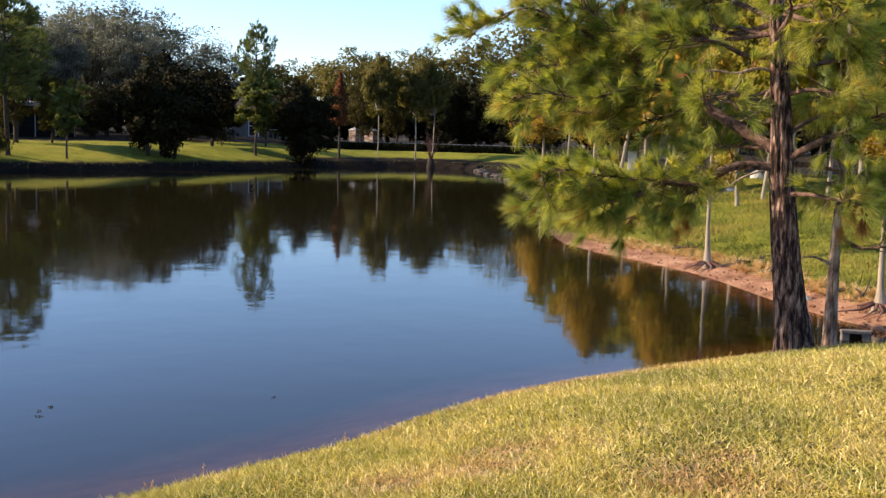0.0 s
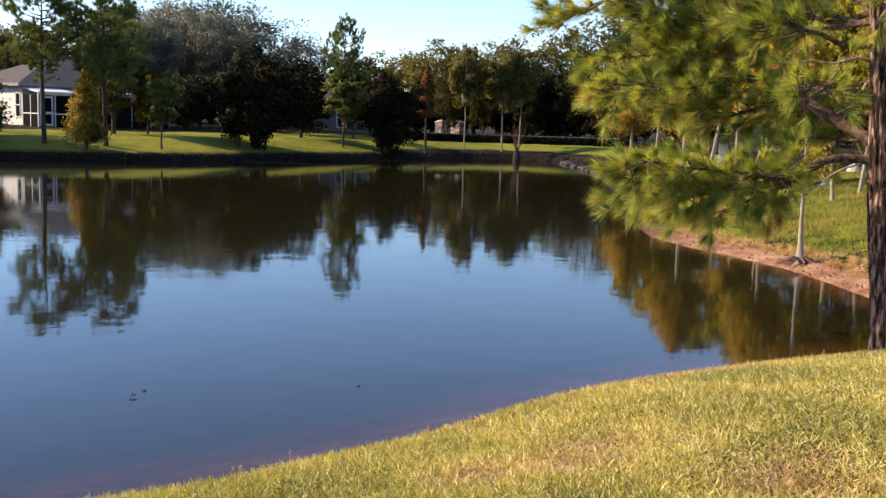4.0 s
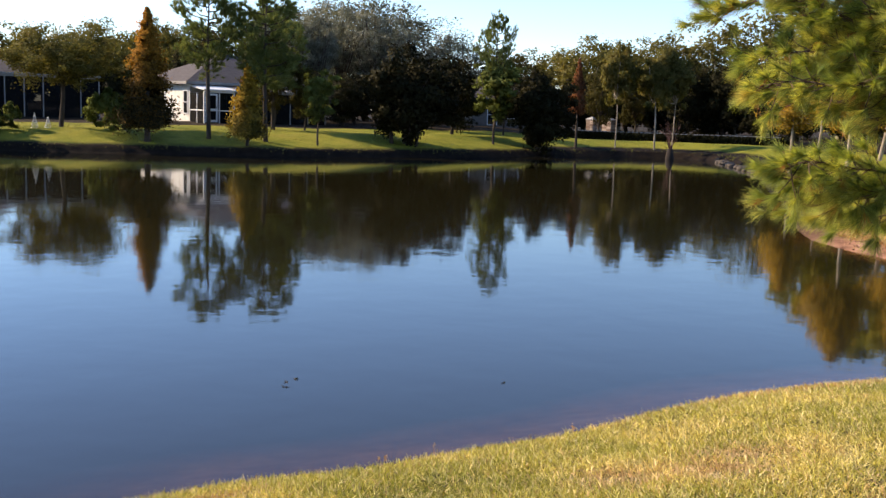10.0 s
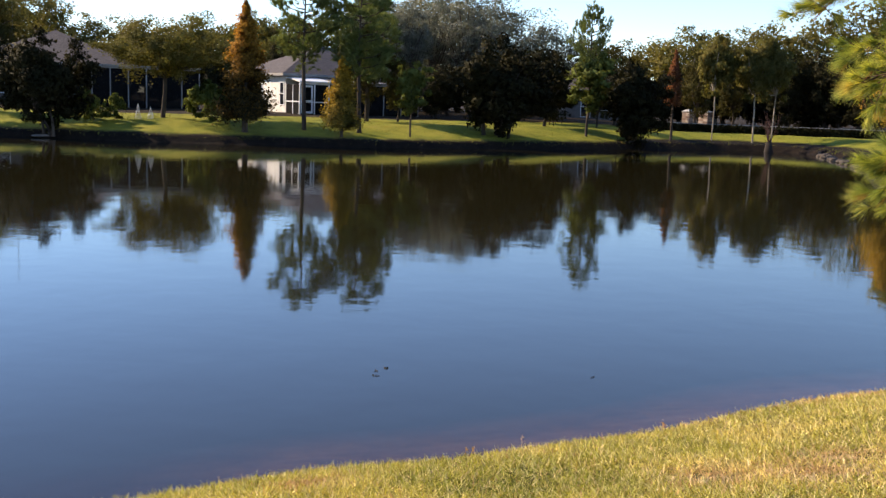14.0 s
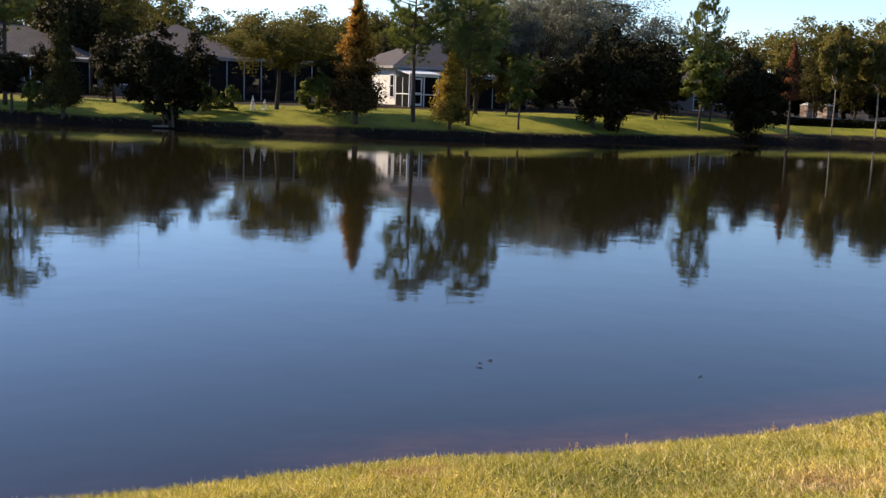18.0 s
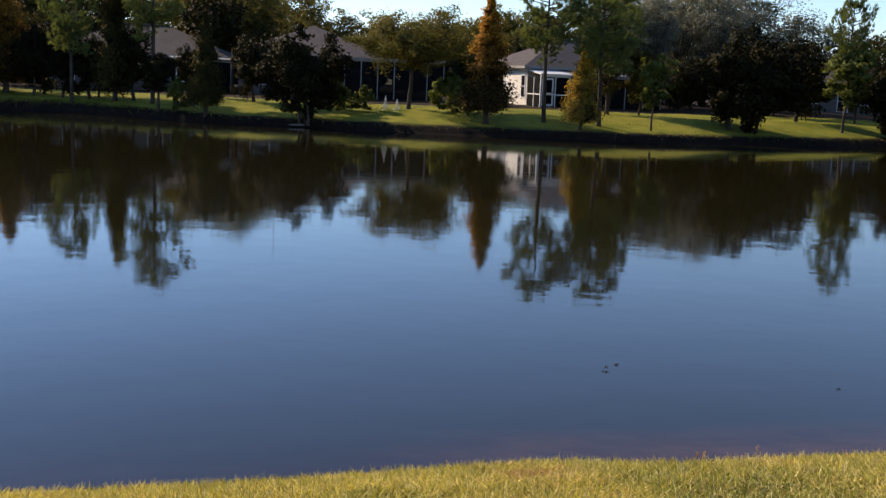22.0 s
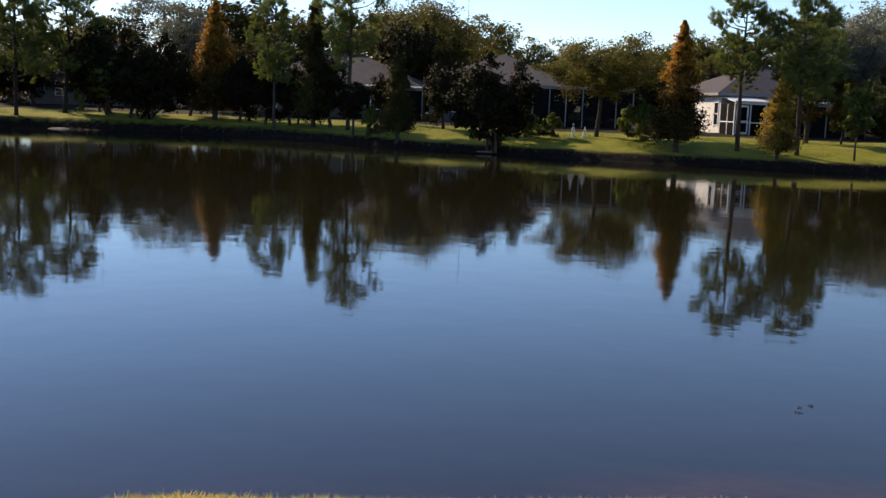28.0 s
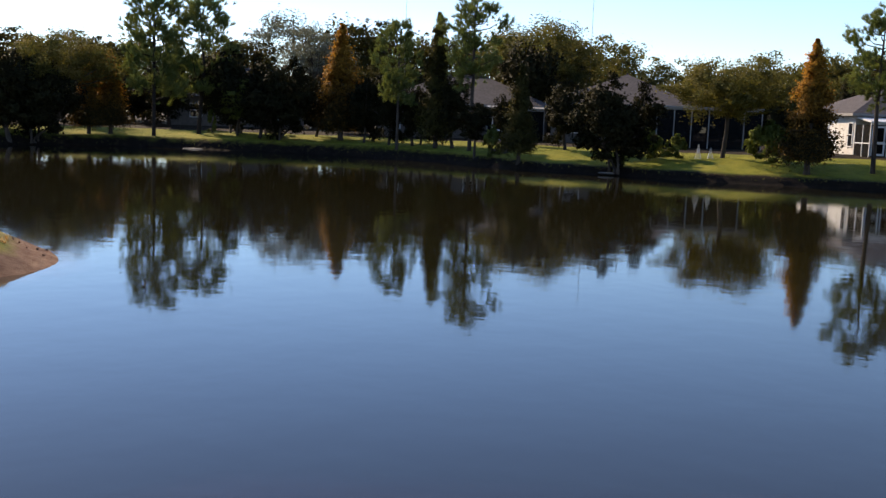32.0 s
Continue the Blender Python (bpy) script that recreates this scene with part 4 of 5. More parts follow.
TRUNK = [(0.02, -0, -0.11), (0, -0, 0.14), (-0.1, -0, 0.77), (-0.22, -0, 1.64), (-0.3, -0, 2.43), (-0.36, -0, 3.21), (-0.43, -0.01, 3.92), (-0.53, -0.01, 4.76), (-0.62, -0.01, 5.72), (-0.72, -0.02, 6.75)]
LIMBS_LEFT = [
    (0.08, False, [(-0.35, 0, 2.59), (-0.7, 0.1, 2.78), (-1.11, 0.2, 3.02), (-1.42, 0.3, 3.21), (-1.85, 0.4, 3.35), (-2.13, 0.5, 3.45), (-2.38, 0.55, 3.62), (-2.64, 0.6, 3.78), (-3.02, 0.7, 3.97), (-3.5, 0.8, 4.14), (-4.02, 0.8, 4.32)]),
    (0.04, False, [(-2.12, 0.5, 3.45), (-2.23, 0.3, 3.72), (-2.4, 0.1, 4.0), (-2.7, 0, 4.26), (-3.03, -0.1, 4.47)]),
    (0.028, False, [(-2.61, 0.6, 3.76), (-2.83, 0.4, 3.74), (-3.25, 0.3, 3.69), (-3.7, 0.2, 3.64), (-4.15, 0.2, 3.61)]),
    (0.025, False, [(-2.59, 0.6, 3.68), (-2.82, 0.8, 3.53), (-3.12, 0.9, 3.4), (-3.52, 1.0, 3.43), (-3.99, 1.0, 3.31)]),
    (0.03, False, [(-1.77, 0.4, 3.33), (-2.36, 0.8, 3.15), (-3.02, 1.1, 3.05), (-3.77, 1.2, 3.1), (-4.39, 1.2, 3.06)]),
    (0.03, False, [(-1.38, 0.3, 3.18), (-1.88, 0.8, 3.02), (-2.38, 1.0, 2.88), (-2.88, 1.1, 2.79)]),
    (0.06, False, [(-0.35, 0, 2.37), (-0.73, -0.1, 2.4), (-1.0, -0.2, 2.33), (-1.21, -0.3, 2.22), (-1.43, -0.4, 2.13), (-1.72, -0.5, 2.16), (-1.86, -0.6, 2.09), (-2.05, -0.8, 1.95), (-2.45, -0.9, 1.97), (-2.85, -1.1, 2.05), (-3.23, -1.2, 2.11)]),
    (0.035, False, [(-0.96, -0.2, 2.32), (-1.3, 0.1, 2.09), (-1.59, 0.2, 1.92), (-1.97, 0.3, 1.73), (-2.39, 0.3, 1.55), (-2.88, 0.4, 1.43)]),
    (0.025, False, [(-2.05, -0.8, 1.95), (-2.5, -0.6, 1.83), (-2.97, -0.5, 1.72), (-3.4, -0.5, 1.75)]),
    (0.022, False, [(-1.72, -0.5, 2.16), (-2.04, -0.9, 2.2), (-2.41, -1.2, 2.23), (-2.79, -1.4, 2.29), (-3.12, -1.5, 2.24)]),
    (0.06, False, [(-0.32, 0, 2.41), (-0.11, -0.1, 2.57), (0.13, -0.2, 2.72), (0.38, -0.2, 2.84), (0.63, -0.2, 2.98), (1.0, -0.2, 3.16)]),
    (0.04, False, [(-0.25, 0, 2.41), (0.02, 0.2, 2.42), (0.37, 0.4, 2.36), (0.72, 0.5, 2.26), (1.12, 0.5, 2.19)]),
    (0.035, False, [(-0.26, 0, 2.79), (-0.02, 0.5, 2.98), (0.32, 0.8, 3.11), (0.75, 1.0, 3.09), (1.16, 1.1, 3.17)]),
    (0.024, True, [(-0.45, 0, 3.59), (-0.67, -0.1, 3.62), (-0.93, -0.2, 3.55), (-1.19, -0.3, 3.58), (-1.45, -0.3, 3.55), (-1.59, -0.3, 3.62)]),
    (0.012, True, [(-0.85, -0.18, 3.57), (-0.91, -0.25, 3.41), (-1.01, -0.3, 3.25), (-1.16, -0.35, 3.15)]),
    (0.018, True, [(-0.53, 0, 3.32), (-0.57, -0.1, 3.21), (-0.6, -0.15, 3.09), (-0.83, -0.2, 2.95)]),
    (0.016, True, [(-1.42, 0.3, 3.22), (-1.4, 0.25, 3.43), (-1.45, 0.2, 3.63), (-1.33, 0.15, 3.82), (-1.2, 0.1, 3.92)]),
    (0.016, True, [(-2.1, 0.5, 3.45), (-2.08, 0.45, 3.66), (-2.06, 0.4, 3.87)]),
    (0.016, True, [(-0.42, 0, 2.37), (-0.72, -0.2, 2.26), (-0.91, -0.3, 2.12), (-1.13, -0.4, 1.92), (-1.34, -0.4, 1.8)]),
    (0.04, False, [(-0.48, 0, 4.05), (-0.75, 0.2, 4.1), (-1.01, 0.4, 4.19), (-1.3, 0.6, 4.18), (-1.6, 0.7, 4.27), (-1.92, 0.8, 4.42)]),
    (0.04, False, [(-0.46, 0, 3.78), (-0.8, -0.4, 3.76), (-1.12, -0.7, 3.89), (-1.47, -0.9, 3.91), (-1.8, -1.0, 3.97)]),
    (0.04, False, [(-0.39, 0, 3.96), (-0.15, -0.2, 3.87), (0.08, -0.4, 3.95), (0.36, -0.5, 3.94), (0.56, -0.5, 3.78)]),
    (0.04, False, [(-0.38, 0, 3.71), (-0.13, 0.3, 3.68), (0.2, 0.5, 3.75), (0.61, 0.7, 3.84), (1.01, 0.8, 3.99)]),
    (0.04, False, [(-0.46, 0, 4.27), (-0.24, -0.3, 4.34), (0.02, -0.5, 4.34), (0.33, -0.6, 4.36)]),
    (0.035, False, [(-0.37, 0.1, 2.89), (-0.66, 0.9, 2.75), (-1.1, 1.4, 2.68), (-1.59, 1.6, 2.58)]),
    (0.04, False, [(-0.51, 0, 4.24), (-1.03, 0.4, 4.5), (-1.64, 0.6, 4.58), (-2.26, 0.7, 4.64), (-3.08, 0.8, 4.7), (-3.73, 0.8, 4.63)]),
    (0.035, False, [(-0.42, 0.1, 2.99), (-0.78, 0.8, 2.92), (-1.26, 1.2, 2.99), (-1.77, 1.5, 2.96), (-2.24, 1.7, 2.87)]),
    (0.03, False, [(-0.45, 0.1, 3.36), (-0.84, 0.8, 3.3), (-1.25, 1.3, 3.37), (-1.8, 1.6, 3.41)]),
    (0.035, False, [(-0.21, 0, 2.04), (0.04, -0.4, 2.07), (0.37, -0.6, 2.03), (0.77, -0.7, 2.0)]),
    (0.03, False, [(-0.3, 0, 3.29), (-0.04, -0.3, 3.35), (0.28, -0.5, 3.31), (0.65, -0.6, 3.28)]),
    (0.03, False, [(-2.02, 0.5, 3.43), (-2.41, 0.1, 3.33), (-2.8, -0.2, 3.2), (-3.32, -0.3, 3.26), (-3.87, -0.3, 3.18)]),
    (0.03, False, [(-2.64, 0.6, 3.78), (-2.95, 0.3, 4.1), (-3.33, 0.2, 4.28), (-3.82, 0.2, 4.44), (-4.47, 0.2, 4.22), (-4.61, 0.2, 4.1)]),
    (0.03, False, [(-0.39, 0, 2.63), (-0.7, 0.4, 2.62), (-1.08, 0.6, 2.63), (-1.47, 0.8, 2.64)]),
    (0.03, False, [(-0.43, 0, 3.2), (-0.65, -0.7, 3.21), (-0.95, -1.2, 3.24), (-1.21, -1.4, 3.11)]),
]
LIMBS_HIGH = [
    (0.05, False, [(-0.51, -0.01, 4.62), (-1.39, 0.13, 4.87), (-2.49, 0.08, 4.96), (-3.58, -0.17, 4.88), (-4.19, -0.24, 4.81)]),
    (0.05, False, [(-0.51, -0.01, 4.76), (0.16, -0.2, 5.05), (0.89, -0.33, 5.2)]),
    (0.04, False, [(-0.54, -0.01, 4.9), (-1.2, 0.65, 4.65), (-1.98, 0.97, 4.48), (-2.73, 1.15, 4.43)]),
    (0.04, False, [(-0.46, -0.01, 4.2), (-1.01, 0.46, 4.11), (-1.57, 0.81, 4.3), (-2.2, 1.04, 4.01)]),
    (0.035, False, [(-0.44, -0.01, 4.06), (-1.38, 0.53, 4.04), (-2.55, 0.67, 4.21), (-3.52, 0.67, 4.14)]),
    (0.04, False, [(-0.47, -0.01, 4.34), (0.03, -0.7, 4.12), (0.32, -1.2, 4.19)]),
    (0.04, False, [(-0.44, -0.01, 4.06), (-0.29, -0.8, 4.24), (-0.36, -1.41, 4.42)]),
]
near_pine("pine_tree", "large slash pine with long needles leaning over the pond edge", 19.64, 13.6, LIMBS_LEFT + LIMBS_HIGH, TRUNK, 0.205, 61, 0.18, withered=[(-2.4, 0.1, 4.34), (-2.3, 0.2, 4.13), (-2.16, 0.2, 4.01), (-1.5, 0.3, 1.63), (0.76, 0.4, 1.72), (-1.45, 1.3, 2.68)])
YOUNG_TRUNK = [(-0, -0, 0.03), (-0, 0, 0.2), (-0.01, -0, 0.97), (-0.01, -0, 1.75), (0.01, -0, 2.51), (-0.01, -0, 3.64), (-0.06, -0, 4.74)]
YOUNG_LIMBS = [
    (0.03, False, [(-0, -0, 1.9), (0.24, -0.2, 2.08), (0.57, -0.31, 2.17), (0.89, -0.33, 2.26)]),
    (0.03, False, [(0.01, -0, 2.36), (-0.28, 0.4, 2.25), (-0.43, 0.79, 2.07)]),
    (0.03, False, [(0.01, -0, 2.89), (0.3, 0.2, 3.27), (0.71, 0.28, 3.36)]),
    (0.03, False, [(0, -0, 3.41), (-0.29, 0.5, 3.5), (-0.6, 0.89, 3.44)]),
    (0.03, False, [(-0.01, -0, 3.86), (0.3, -0.3, 4.05), (0.63, -0.51, 3.9)]),
    (0.03, False, [(0.03, -0, 1.59), (0.35, -0.2, 1.48), (0.81, -0.32, 1.6)]),
    (0.025, True, [(-0.01, -0, 1.2), (-0.27, -0.2, 1.32), (-0.48, -0.31, 1.28)]),
]
near_pine("pine_tree", "young pine with a pale foot and yellowing needles", 21.43, 14.6, YOUNG_LIMBS, YOUNG_TRUNK, 0.085, 62, 0.2, FLAKY_BARK, "pale flaking pinkish bark")


# ---- houses ----
def box(bm, x0, y0, z0, x1, y1, z1):
    v = [bm.verts.new(p) for p in ((x0, y0, z0), (x1, y0, z0), (x1, y1, z0), (x0, y1, z0), (x0, y0, z1), (x1, y0, z1), (x1, y1, z1), (x0, y1, z1))]
    for q in ((0, 3, 2, 1), (4, 5, 6, 7), (0, 1, 5, 4), (1, 2, 6, 5), (2, 3, 7, 6), (3, 0, 4, 7)):
        bm.faces.new([v[i] for i in q])


def slab(name, x0, y0, z0, x1, y1, z1, material, parent, label="", edge=0.01):
    """A block with eased edges."""
    bm = bmesh.new()
    box(bm, x0, y0, z0, x1, y1, z1)
    if edge:
        bmesh.ops.bevel(bm, geom=list(bm.edges), offset=edge, segments=1, affect="EDGES")
    return part(name, bm, material, parent, label)


def hip_roof(x0, x1, y0, y1, z, rise, parent):
    """Four slopes to a ridge over a boxed eave, with a ridge cap."""
    bm = bmesh.new()
    o = 0.5
    x0, x1, y0, y1 = x0 - o, x1 + o, y0 - o, y1 + o
    if x1 - x0 >= y1 - y0:
        r = (y1 - y0) / 2
        ridge = [(x0 + r, y0 + r, z + rise), (x1 - r, y0 + r, z + rise)]
        order = ((0, 1, 5, 4), (1, 2, 5), (2, 3, 4, 5), (3, 0, 4))
    else:
        r = (x1 - x0) / 2
        ridge = [(x0 + r, y0 + r, z + rise), (x0 + r, y1 - r, z + rise)]
        order = ((0, 1, 4), (1, 2, 5, 4), (2, 3, 5), (3, 0, 4, 5))
    v = [bm.verts.new(p) for p in ((x0, y0, z), (x1, y0, z), (x1, y1, z), (x0, y1, z), *ridge)]
    for q in order:
        bm.faces.new([v[k] for k in q])
    bm.faces.new([v[k] for k in (3, 2, 1, 0)])
    part("roof", bm, SHINGLE, parent, "weathered grey-brown shingle hip roof")
    cap = Buf()
    a, b = (Vector(p) for p in ridge)
    if (a - b).length > 0.3:
        tube(cap, [a + Vector((0, 0, 0.02)), b + Vector((0, 0, 0.02))], [0.09, 0.09], 8)
        part("ridge_cap", cap, SHINGLE, parent)
    bm = bmesh.new()
    box(bm, x0, y0, z - 0.2, x1, y1, z - 0.004)
    part("fascia", bm, FASCIA, parent, "weathered grey eave board")


def window(x, y, z, w, h, parent, along="x"):
    """Frame, meeting rails and a dark pane, proud of the wall."""
    fr = bmesh.new()
    t, dp = 0.07, 0.06
    for a0, a1, b0, b1 in ((0, w, 0, t), (0, w, h - t, h), (0, t, t, h - t), (w - t, w, t, h - t), (t, w - t, h / 2 - 0.03, h / 2 + 0.03)):
        if along == "x":
            box(fr, x + a0, y - dp, z + b0, x + a1, y - 0.003, z + b1)
        else:
            box(fr, x - dp, y + a0, z + b0, x - 0.003, y + a1, z + b1)
    win = part("window", fr, TRIM, parent, "white framed window")
    pn = bmesh.new()
    if along == "x":
        box(pn, x + t, y - 0.025, z + t, x + w - t, y - 0.004, z + h - t)
    else:
        box(pn, x - 0.025, y + t, z + t, x - 0.004, y + w - t, z + h - t)
    part("pane", pn, PANE, win)


def lanai(x0, x1, depth, h0, h1, posts, door_at, parent, trim, rails):
    """A screened porch before the wall y = 0: white posts and rails, fine dark screens, a lean-to roof."""
    y0 = -depth
    for i in range(posts + 1):
        x = x0 + (x1 - x0) * i / posts
        slab("post", x - 0.045, y0, -0.3, x + 0.045, y0 + 0.09, h0, trim, parent, "painted metal post")
    if rails:
        bm = bmesh.new()
        box(bm, x0, y0 + 0.015, 0.82, x1, y0 + 0.075, 0.90)
        part("rail", bm, trim, parent, "white mid rail")
    bm = bmesh.new()
    box(bm, x0 - 0.02, y0 - 0.02, h0, x1 + 0.02, y0 + 0.11, h0 + 0.14)
    part("beam", bm, trim, parent, "painted eave beam")
    for i in range(posts):
        a, b = (x0 + (x1 - x0) * k / posts for k in (i, i + 1))
        slab("screen", a + 0.047, y0 + 0.04, -0.25, b - 0.047, y0 + 0.05, h0 - 0.003, SCREEN, parent, "dark insect screen", edge=0)
    if rails:
        for x in (x0, x1):
            slab("screen", x - 0.006, y0 + 0.092, -0.25, x + 0.006, -0.004, h0, SCREEN, parent, "dark insect screen", edge=0)
            slab("rail", x - 0.03, y0 + 0.094, 0.83, x + 0.03, -0.006, 0.91, trim, parent, "white mid rail")
            slab("post", x - 0.045, -depth * 0.5 - 0.04, -0.3, x + 0.045, -depth * 0.5 + 0.04, h0, trim, parent, "painted metal post")
    bm = bmesh.new()
    v = [bm.verts.new(p) for p in ((x0 - 0.1, y0 - 0.12, h0 + 0.142), (x1 + 0.1, y0 - 0.12, h0 + 0.142), (x1 + 0.1, 0, h1), (x0 - 0.1, 0, h1),
                                   (x0 - 0.1, y0 - 0.12, h0 + 0.24), (x1 + 0.1, y0 - 0.12, h0 + 0.24), (x1 + 0.1, 0, h1 + 0.10), (x0 - 0.1, 0, h1 + 0.10))]
    for q in ((0, 3, 2, 1), (4, 5, 6, 7), (0, 1, 5, 4), (1, 2, 6, 5), (2, 3, 7, 6), (3, 0, 4, 7)):
        bm.faces.new([v[i] for i in q])
    part("porch_roof", bm, trim, parent, "painted metal porch roof")
    if door_at is not None:
        dr = bmesh.new()
        for a0, a1, b0, b1 in ((0, 0.11, 0, 2.05), (0.84, 0.95, 0, 2.05), (0.11, 0.84, 1.93, 2.05), (0.11, 0.84, 0.0, 0.16), (0.11, 0.84, 0.85, 0.98)):
            box(dr, door_at + a0, y0 - 0.04, b0 + 0.02, door_at + a1, y0 - 0.004, b1 + 0.02)
        door = part("screen_door", dr, TRIM, parent, "white framed screen door, closed")
        slab("handle", door_at + 0.86, y0 - 0.075, 1.02, door_at + 0.89, y0 - 0.042, 1.16, SCREEN, door, edge=0.004)


def house(label, az, d, face, w, dep, eave, rise, wallmat, porch=None, frame_mat=None, windows=(), side_windows=(), shift=0.0):
    """A one-storey house whose front-left corner stands at (az, d); face: the bearing its front looks to."""
    p = on_ground(az, d)
    # local x along the front to the viewer's right, y into the house
    m = Matrix.Translation(p) @ Matrix.Rotation(radians(180 - face), 4, "Z")
    root = thing("house", label, "house", m)
    bm = bmesh.new()
    box(bm, 0, 0, -0.5, w, 0.25, eave)
    part("wall", bm, wallmat, root)
    for x0, y0, x1, y1 in ((0, 0.252, 0.25, dep - 0.252), (w - 0.25, 0.252, w, dep - 0.252), (0, dep - 0.25, w, dep)):
        bm = bmesh.new()
        box(bm, x0, y0, -0.5, x1, y1, eave)
        part("wall", bm, wallmat, root)
    hip_roof(0, w, 0, dep, eave + 0.2, rise, root)
    for x, z, ww, hh in windows:
        window(x, 0, z, ww, hh, root)
    for y, z, ww, hh in side_windows:
        window(0, y, z, ww, hh, root, "y")
    if porch:
        lanai(*porch, root, frame_mat or TRIM, frame_mat is None)
    return root


porch_house = house("cream stucco house with grey hip roof and white screened porch", -27.55, 77.6, 127, 11, 9, 2.75, 2.25, STUCCO,
      porch=(0.05, 2.45, 2.3, 2.15, 2.62, 2, 0.12), windows=[(4.6, 0.7, 1.4, 1.5), (8.5, 0.9, 1.2, 1.3)], side_windows=[(0.25, 0.55, 0.75, 1.75), (4.2, 0.9, 1.0, 1.2)])
lanai(2.6, 10.6, 2.0, 2.2, 2.62, 5, None, porch_house, LANAI_FRAME, False)
house("large house with purple-grey hip roof and a long dark screened lanai", -43.6, 84.5, 143, 11.5, 12, 3.1, 2.7, TAUPE, frame_mat=LANAI_FRAME,
      porch=(4.8, 16.3, 5.0, 2.9, 3.1, 9, None), windows=[(1.0, 0.8, 1.6, 1.5)])
house("beige house with grey hip roof, white trim and porch behind trees", -53.4, 90.0, 134, 15.0, 11, 2.9, 2.6, TAUPE, frame_mat=LANAI_FRAME,
      porch=(9.8, 14.6, 3.4, 2.6, 2.95, 3, 10.2), windows=[(1.0, 0.7, 1.1, 1.6), (7.8, 0.7, 1.3, 1.6)])
house("taupe stucco house half hidden by trees at the pond's end", -64.8, 102.0, 122, 13.0, 10, 2.8, 3.0, TAUPE,
      windows=[(2.0, 0.8, 1.2, 1.4), (6.0, 0.8, 1.2, 1.4), (9.5, 0.8, 1.4, 1.4)])
house("pale house wall glimpsed behind dark trees near the hedge", -13.4, 103.0, 168, 9.0, 8, 2.7, 2.4, TAUPE,
      windows=[(1.2, 0.8, 1.4, 1.3), (4.2, 0.1, 1.0, 2.1), (6.2, 0.8, 1.4, 1.3)])

# ---- hedge, brick piers, utility box ----
hr = np.random.default_rng(71)
hedge_top = Buf()
hp = []
for i in range(5200):
    a = hr.uniform(-9.0, 5.5)
    x, y = polar(a, 87.5 + hr.uniform(-0.45, 0.45) + 0.12 * a)
    hp.append((x, y, 1.12 + hr.uniform(-0.1, 0.58)))
leaves(hedge_top, np.array(hp), 0.16, 0.09, hr)
hedge = thing("hedge", "low clipped dark green hedge along the far lawn", "hedge")
part("foliage", hedge_top, DARK_SHADED_LEAF, hedge)


def brick_pier(label, az, d, w, h, brick=BRICK):
    """Courses of separate bricks round a mortar core, under a stone cap."""
    root = thing("brick_pier", label, "pillar", Matrix.Translation(on_ground(az, d)) @ Matrix.Rotation(-radians(az) - 0.5, 4, "Z"), group="brick piers by the lawn")
    slab("core", -w / 2 + 0.012, -w / 2 + 0.012, -0.3, w / 2 - 0.012, w / 2 - 0.012, h, MORTAR, root)
    rows, per = int(h / 0.2), max(2, round(w / 0.4))
    bl, bh = w / per, h / rows
    meshes = {}
    for r in range(rows):
        for side in range(4):
            for c in range(per):
                if "b" not in meshes:
                    bm = bmesh.new()
                    box(bm, 0.008, -0.02, 0.008, bl - 0.008, 0.05, bh - 0.008)
                    bmesh.ops.bevel(bm, geom=list(bm.edges), offset=0.006, segments=1, affect="EDGES")
                    me = bpy.data.meshes.new("brick")
                    bm.to_mesh(me)
                    bm.free()
                    me.materials.append(brick)
                    meshes["b"] = me
                ob = new("brick", meshes["b"])
                ob.parent = root
                ob.matrix_basis = Matrix.Rotation(side * math.pi / 2, 4, "Z") @ Matrix.Translation((-w / 2 + c * bl, -w / 2 - 0.008, r * bh))
    slab("cap", -w / 2 - 0.08, -w / 2 - 0.08, h, w / 2 + 0.08, w / 2 + 0.08, h + 0.1, CONCRETE, root, "pale cast stone cap", edge=0.02)
    top = bmesh.new()
    k = w / 2 + 0.02
    v = [top.verts.new(p) for p in ((-k, -k, h + 0.102), (k, -k, h + 0.102), (k, k, h + 0.102), (-k, k, h + 0.102), (0, 0, h + 0.36))]
    for q in ((0, 1, 4), (1, 2, 4), (2, 3, 4), (3, 0, 4), (3, 2, 1, 0)):
        top.faces.new([v[i] for i in q])
    part("cap_top", top, CONCRETE, root, "low pale pyramid on the cap")


brick_pier("tan brick entrance pier with pale stone cap beside the hedge", -4.25, 104.5, 1.0, 1.5)
brick_pier("tan brick entrance pier with pale stone cap, further back", -5.2, 107.0, 0.8, 1.45)
brick_pier("large mottled brown brick pier on the beach-side lawn", 11.7, 57.5, 1.35, 2.3, DARK_BRICK)
box_root = thing("utility_box", "pale grey utility cabinet standing on the lawn", "utility box", Matrix.Translation(on_ground(10.45, 57.0)) @ Matrix.Rotation(-0.3, 4, "Z"))
slab("cabinet", -0.22, -0.2, -0.1, 0.22, 0.2, 0.98, CONCRETE, box_root, edge=0.02)
slab("lid", -0.25, -0.23, 0.98, 0.25, 0.23, 1.03, CONCRETE, box_root, edge=0.012)


def mast(az, d, h):
    """A thin far-off mast of three tapering lengths."""
    root = thing("mast", "thin grey mast rising behind the trees", "mast", Matrix.Translation(on_ground(az, d)), group="far masts")
    for k in range(3):
        b = Buf()
        tube(b, [(0, 0, h * k / 3 - 0.2 * (k == 0)), (0, 0, h * (k + 1) / 3)], [0.05 - 0.012 * k, 0.042 - 0.012 * k], 8)
        part("section", b, LANAI_FRAME, root)


for az, d, h in ((-55.18, 104, 11.8), (-51.94, 106, 13.7), (-41.59, 108, 14.4)):
    mast(az, d, h)


